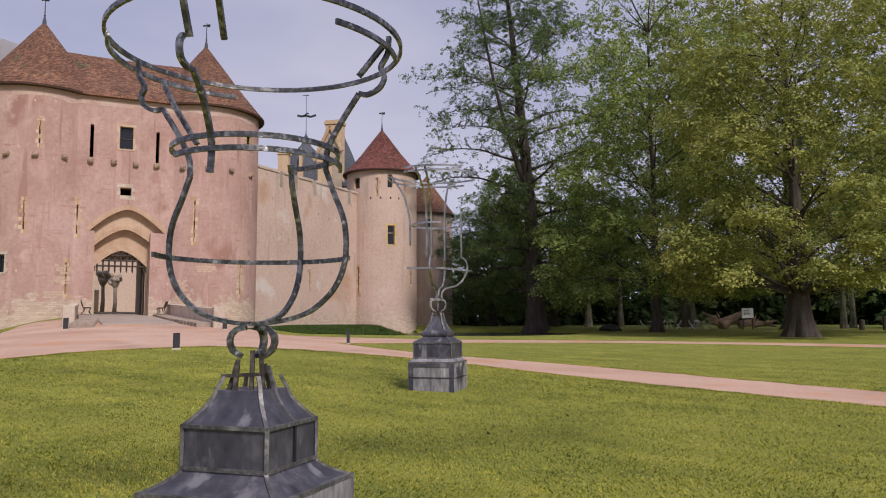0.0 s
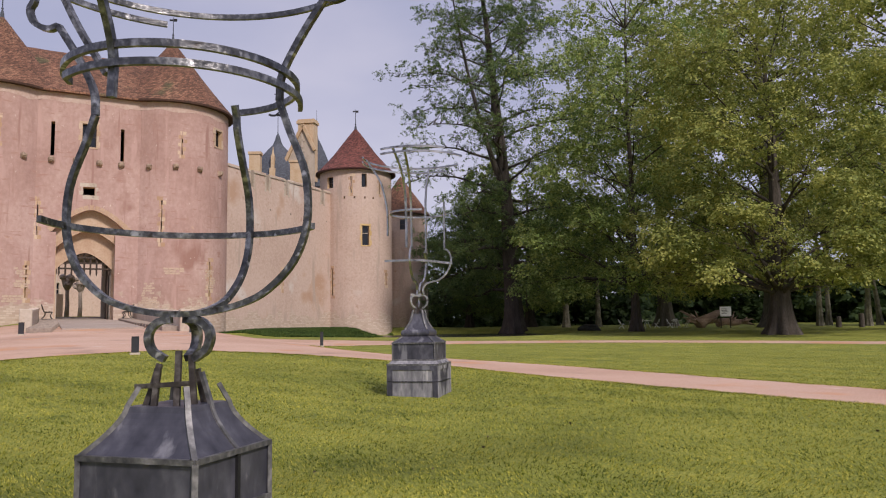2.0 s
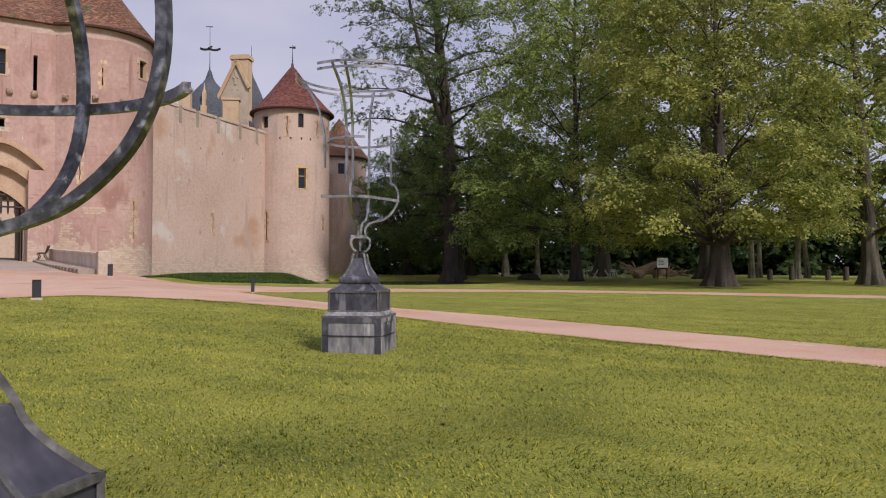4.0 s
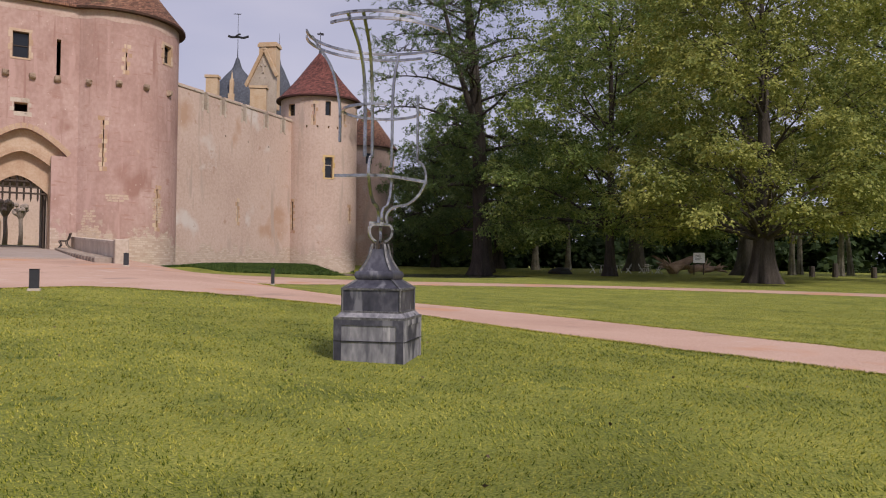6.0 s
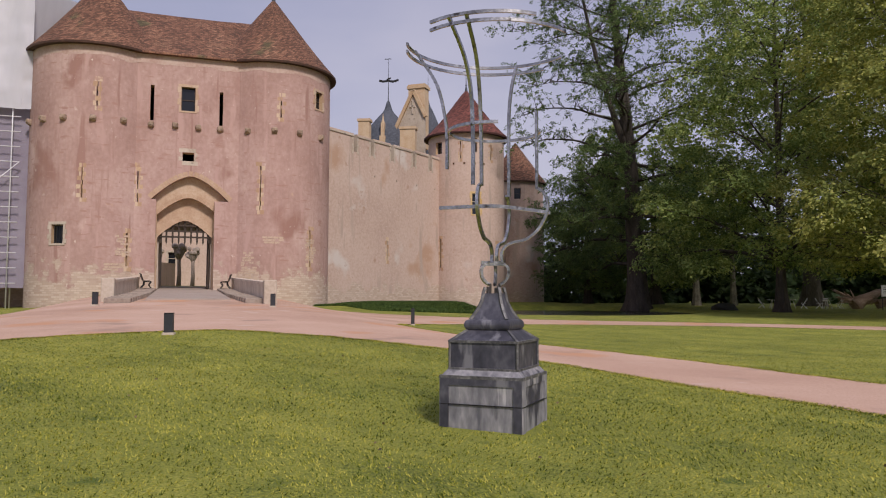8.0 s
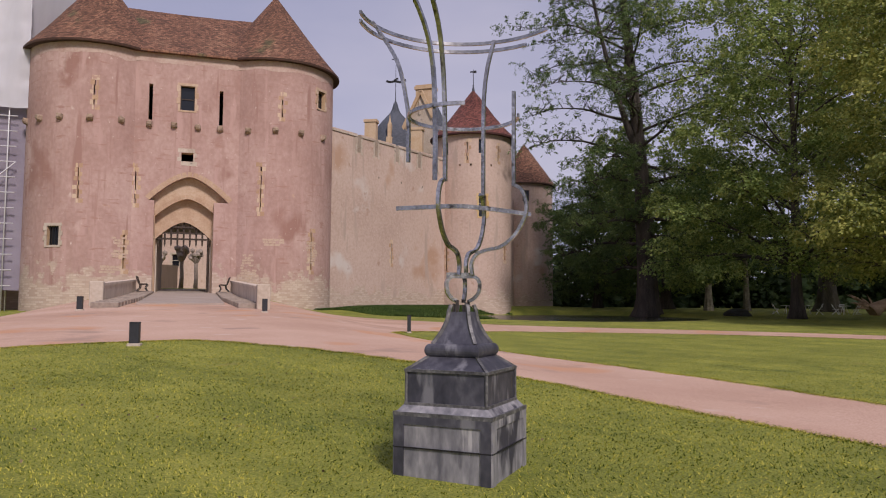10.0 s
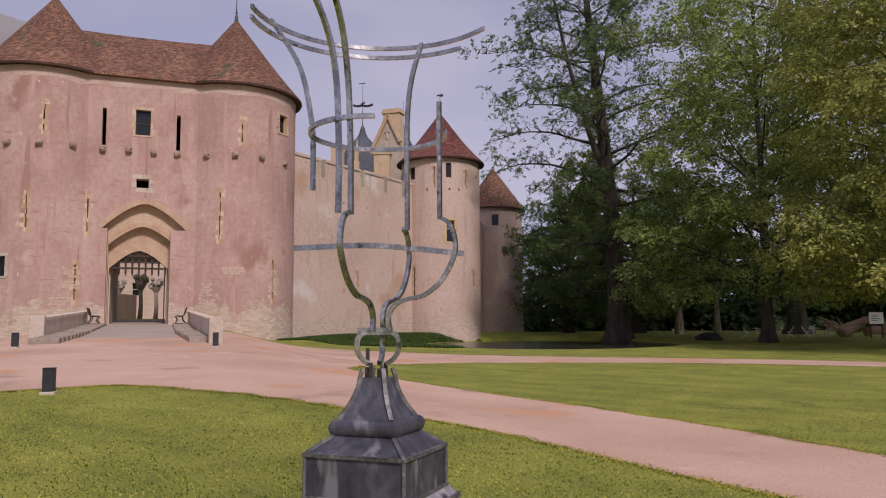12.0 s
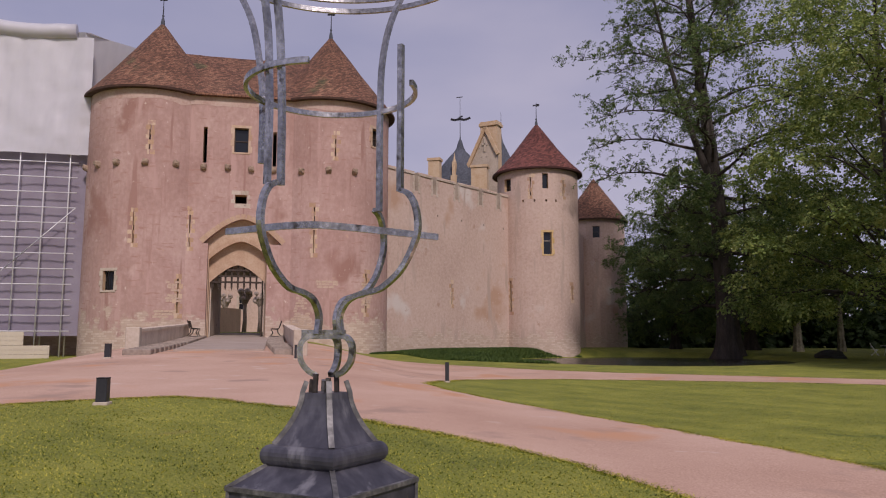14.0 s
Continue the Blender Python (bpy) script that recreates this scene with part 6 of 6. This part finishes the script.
# far woods behind the park
nr = np.random.default_rng(7)
far_lobes = []
for k in range(1100):
    fx_ = nr.uniform(-6, 130)
    far_lobes.append((fx_, 114 - 0.25 * max(0, fx_ - 40) + nr.normal() * 4, 0.8 + nr.random() ** 1.5 * (10 + 3.5 * math.sin(fx_ * 0.31) + 2.5 * math.sin(fx_ * 0.83 + 1)), nr.uniform(2.2, 3.8), 1.0))
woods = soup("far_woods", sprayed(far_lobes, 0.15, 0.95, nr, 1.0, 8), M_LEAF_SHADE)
tagged(woods, "dark belt of woodland closing the park", "woods", kind="stuff")


# ---- grass blades on the near lawn ----
def inside(px, py, poly):
    hit = np.zeros(len(px), bool)
    for (x0, y0), (x1, y1) in zip(poly, poly[1:] + poly[:1]):
        c = (y0 > py) != (y1 > py)
        hit ^= c & (px < (x1 - x0) * (py - y0) / (y1 - y0 + 1e-12) + x0)
    return hit


nr = np.random.default_rng(5)
n = 980000
dist = 3.5 + 40 * nr.random(n) ** 1.6
side = nr.uniform(-0.75, 0.72, n) * (dist + 2.5)
bx, by = side + 0.5, dist - 0.5
keep_ = ~inside(bx, by, [(p.x, p.y) for p in smooth_line([(*q, 0) for q in ROAD], 4)])
keep_ &= (np.abs(bx - P1X) > 0.5) | (np.abs(by - P1Y) > 0.5)
keep_ &= (np.abs(bx - P2X) > 0.48) | (np.abs(by - P2Y) > 0.48)
bx, by = bx[keep_], by[keep_]
gu = (bx - GATE.x) * GU.x + (by - GATE.y) * GU.y
gd = (bx - GATE.x) * GN.x + (by - GATE.y) * GN.y
bz = -0.1 + 0.037 * np.clip(61.4 - gd, -40, 75) * (0.42 + 0.58 / (1 + np.exp((np.abs(gu) - 6.6) / 1.1))) - 0.08 * np.exp(-(bx ** 2 + (by - 13) ** 2) / 7.0)
n = len(bx)
# mown in strips that turn with the drive: the blades lie to and fro
strip = np.sin(2 * math.pi * (0.55 * bx + 0.83 * by + 0.35 * np.sin(bx * 0.16)) / 2.6)
lay = np.clip(strip * 3, -1, 1)[:, None] * np.array([-0.83, 0.55]) * 0.02
tuft = np.sin(bx * 37 + 3 * np.sin(by * 11)) * np.sin(by * 41 + 3 * np.sin(bx * 13))
ang, tilt = nr.uniform(0, 6.283, n), nr.normal(size=(n, 2)) * 0.014 + lay * 0.7 * np.clip(10 / by, 0.2, 1)[:, None]
hgt = nr.uniform(0.0105, 0.025, n) * (1 + 0.38 * tuft) * np.clip(14 / by, 0.45, 1)
wid = nr.uniform(0.0032, 0.006, n) * np.clip(by / 9, 1, 2.6)
foot = np.stack([bx, by, bz - 0.004 + 0.008 * tuft * np.clip(14 / by, 0.3, 1)], 1)
across = np.stack([np.cos(ang) * wid, np.sin(ang) * wid, 0 * ang], 1)
tip = foot + np.stack([tilt[:, 0], tilt[:, 1], hgt], 1)
blades = soup("grass", np.stack([foot - across, foot + across, tip], 1), M_BLADE)
tagged(blades, "short mown grass blades, patchy yellow and green", "grass", kind="stuff")

# longer grass along the edges of the drive
line = [p for p in smooth_line([(*q, 0) for q in ROAD], 40) if -16 < p.x < 16 and p.y < 46]
pick = nr.integers(0, len(line) - 1, 60000)
ea = np.array([(p.x, p.y) for p in line])
en = np.roll(ea, -1, 0) - ea
ex = ea[pick] + en[pick] * nr.random((60000, 1)) * (np.linalg.norm(en[pick], axis=1)[:, None] < 1.0)
wobble = np.array([(noise.noise((x * 1.7, y * 1.7, 3)), noise.noise((x * 1.7, y * 1.7, 8))) for x, y in ex]) * 0.16
ex = ex + wobble + nr.normal(size=(60000, 2)) * 0.07
ez = np.array([ground_z(x, y) for x, y in ex])
n = len(ex)
ang = nr.uniform(0, 6.283, n)
wid = nr.uniform(0.006, 0.013, n)
foot = np.column_stack([ex, ez])
across = np.stack([np.cos(ang) * wid, np.sin(ang) * wid, 0 * ang], 1)
tip = foot + np.column_stack([nr.normal(size=(n, 2)) * 0.03, nr.uniform(0.008, 0.028, n)])
tagged(soup("verge_grass", np.stack([foot - across, foot + across, tip], 1), M_BLADE), "ragged grass verge along the gravel drive", "grass", kind="stuff")


# ---- things under the trees ----
M_WHITE = material("white_garden_paint", [(0.82, 0.82, 0.81), (0.9, 0.9, 0.89)], 3, 20, 0.5, 0.1)
M_LOG = material("split_fallen_wood", [(0.2, 0.13, 0.09), (0.36, 0.25, 0.18), (0.52, 0.4, 0.31)], 1.5, 10, 0.9, 0.6, stretch=(0.5, 3, 3), bump_dist=0.05)
M_ROCK = material("dark_mossy_rock", [(0.03, 0.03, 0.026), (0.06, 0.058, 0.05)], 1.2, 8, 0.95, 0.6, bump_dist=0.05)


def garden_table(x, y):
    t = thing("garden_table", (x, y, ground_z(x, y)), "white folding garden table under the trees", "table", "garden tables")
    part("tabletop", add_lathe(bmesh.new(), [(0.0, 0.72), (0.5, 0.72), (0.5, 0.75), (0.0, 0.75)], 20), M_WHITE, t)
    for k in range(3):
        a = k * 2.094
        part("leg", add_tube(bmesh.new(), [(0.12 * math.cos(a), 0.12 * math.sin(a), 0.72), (0.38 * math.cos(a), 0.38 * math.sin(a), 0)], 0.02, 6), M_WHITE, t)


def garden_chair(x, y, turn):
    c = thing("garden_chair", (x, y, ground_z(x, y)), "white slatted folding garden chair under the trees", "chair", "garden chairs", turn)
    for k in range(4):
        part("seat_slat", box(-0.21, 0.21, -0.2 + 0.105 * k, -0.11 + 0.105 * k, 0.44, 0.46), M_WHITE, c)
    for k in range(2):
        part("back_slat", box(-0.21, 0.21, 0.22 + 0.03 * k, 0.24 + 0.03 * k, 0.62 + 0.16 * k, 0.72 + 0.16 * k), M_WHITE, c)
    for sx in (-0.21, 0.21):
        part("leg", add_bar(bmesh.new(), [(sx, -0.24, 0), (sx, 0.28, 0.9)], 0.03, 0.02), M_WHITE, c)
        part("leg", add_bar(bmesh.new(), [(sx, 0.25, 0), (sx, -0.22, 0.46)], 0.03, 0.02), M_WHITE, c)


for x, y in ((19.2, 74.5), (21.0, 75.5), (24.0, 75.5)):
    garden_table(x, y)
for x, y, a in ((18.2, 74.2, 80), (20.0, 74.0, -100), (20.2, 76.0, 20), (21.9, 75.0, 250), (23.2, 75.2, 70), (24.9, 75.2, -80), (24.1, 76.4, 170)):
    garden_chair(x, y, a)

sign = thing("notice_board", (28.1, 73.4, ground_z(28.1, 73.4)), "white notice panel on two posts beside the fallen trunk", "sign")
part("panel", box(-0.55, 0.55, -0.03, 0.03, 1.1, 2.05, bevel=0.01), M_WHITE, sign)
for x in (-0.45, 0.45):
    part("post", box(x - 0.04, x + 0.04, 0.03, 0.1, -0.2, 2.0), M_DARKWOOD, sign)
for k in range(4):
    part("text_line", box(-0.4, 0.1 + 0.08 * (k % 3), -0.036, -0.031, 1.8 - 0.14 * k, 1.84 - 0.14 * k), M_IRON, sign)

log = thing("fallen_trunk", (28.0, 74.6, ground_z(28.0, 74.6)), "split remains of a fallen trunk with jagged roots", "log")
rl = random.Random(9)
part("stem", add_tube(bmesh.new(), [(-2.2, 0, 0.3), (-1.5, 0.1, 0.75), (-0.9, 0.05, 1.0), (-0.2, 0.1, 1.45), (0.3, 0, 1.75)], [0.7, 0.5, 0.46, 0.3, 0.04], 9), M_LOG, log)
part("stem", add_tube(bmesh.new(), [(-0.4, -0.2, 0.45), (0.5, -0.1, 0.62), (1.3, 0.1, 0.5), (2.2, 0.05, 0.55), (3.4, 0.2, 0.25)], [0.42, 0.34, 0.38, 0.24, 0.05], 9), M_LOG, log)
for k in range(16):
    x = rl.uniform(-1.6, 2.4)
    part("splinter", add_tube(bmesh.new(), [(x, rl.uniform(-0.3, 0.1), 0.5), (x + 0.4, -0.3, 0.8), (x + rl.uniform(0.6, 1.3), rl.uniform(-0.5, 0.2), rl.uniform(0.5, 1.6))], [0.16, 0.11, 0.012], 5), M_LOG, log)
for k in range(22):
    a = rl.uniform(1.8, 4.6)
    tip = Vector((-2.2 + 1.7 * math.cos(a), rl.uniform(-0.8, 0.8), 0.5 + 1.3 * abs(math.sin(a * 1.7))))
    part("root", add_tube(bmesh.new(), [(-2.0, 0, 0.4), tip * 0.5 + Vector((-1.0, 0, 0.35)), tip], [0.12, 0.07, 0.015], 5), M_LOG, log)

rock = thing("boulder", (13.6, 66.5, ground_z(13.6, 66.5)), "low dark mossy boulder on the grass", "rock")
bm = bmesh.new()
bmesh.ops.create_icosphere(bm, subdivisions=3, radius=1.0)
for v in bm.verts:
    v.co *= 1 + 0.3 * noise.noise(v.co * 1.3)
    v.co.x, v.co.z = v.co.x * 1.0, v.co.z * 0.45 + 0.12
part("stone", bm, M_ROCK, rock)

for k, (x, y, h, r, lx) in enumerate(((40.5, 80, 15, 0.3, 0.3), (43.5, 84, 16, 0.28, 0.0), (44.5, 78, 17, 0.32, 1.0), (48, 82, 15, 0.28, -2.2), (14.5, 84, 14, 0.35, 0.2), (18.5, 86, 14, 0.3, -0.2))):
    broadleaf("young_tree", x, y, h, r, 3.2, h * 0.55, 10, 0.34, [M_LEAF_PLANE], M_BARK_PALE, 200 + k, "slender pale-barked tree in the park wood", full=0.8, top_open=0.2, lobe=(1.2, 1.9), lean=(lx, 0), flare=1.4)
for k, (x, y) in enumerate(((38.5, 72.5), (40.2, 71.6), (43.5, 71), (45.0, 70.5))):
    p = thing("wooden_post", (x, y, ground_z(x, y)), "short dark wooden stump post in the shade", "post", "park posts")
    part("stem", add_lathe(bmesh.new(), [(0.26, -0.1), (0.24, 0.9 + 0.3 * (k % 2)), (0.2, 1.0 + 0.3 * (k % 2)), (0.0, 1.02 + 0.3 * (k % 2))], 10), M_BARK, p)

# tall grass on the bank under the curtain wall
n = 110000
t = nr.uniform(-0.15, 1, n)
off = nr.uniform(0.1, 15, n)
wd = (WALL_B - WALL_A).normalized()
bx = WALL_A.x + wd.x * t * 19 + wd.y * off
by = WALL_A.y + wd.y * t * 19 - wd.x * off
foot = np.array([(a, b, ground_z(a, b)) for a, b in zip(bx, by)])
keep_ = ~inside(bx, by, [(p.x, p.y) for p in smooth_line([(*q, 0) for q in ROAD], 4)]) & ((foot[:, 2] > 0.52) | (off > 6)) & (((bx - GATE.x) * GU.x + (by - GATE.y) * GU.y) > 4.5) & ((bx - KEEP.x) ** 2 + (by - KEEP.y) ** 2 > 13.5)
foot = foot[keep_]
n = len(foot)
ang = nr.uniform(0, 6.283, n)
wid = nr.uniform(0.03, 0.07, n)
across = np.stack([np.cos(ang) * wid, np.sin(ang) * wid, 0 * ang], 1)
tip = foot + np.stack([nr.normal(size=n) * 0.1, nr.normal(size=n) * 0.1, nr.uniform(0.06, 0.2, n)], 1)
M_BANK = material("rank_bank_grass", [(0.035, 0.07, 0.012), (0.06, 0.11, 0.018), (0.1, 0.15, 0.026)], 0.4, 3, 0.8, 0.0, island=0.4, through_light=0.3)
tagged(soup("bank_grass", np.stack([foot - across, foot + across, tip], 1), M_BANK), "rank dark green grass on the moat bank", "grass", kind="stuff")

# dead leaves and clover heads scattered on the lawn
n = 170
lx, ly = nr.uniform(-7, 8, n), nr.uniform(3.5, 19, n)
ok = ~inside(lx, ly, [(p.x, p.y) for p in smooth_line([(*q, 0) for q in ROAD], 4)])
pts = np.array([(a, b, ground_z(a, b) + 0.035) for a, b in zip(lx[ok], ly[ok])])
M_DEAD = material("brown_dead_leaves", [(0.05, 0.035, 0.02), (0.12, 0.08, 0.04), (0.2, 0.14, 0.07)], 1, 5, 0.8, 0.0, island=0.6)
tagged(soup("fallen_leaves", leaf_quads(pts, unit(np.array([0, 0, 1.0]) + nr.normal(size=pts.shape) * 0.5), 0.04, nr), M_DEAD), "scattered brown dead leaves on the lawn", "leaves", kind="stuff")
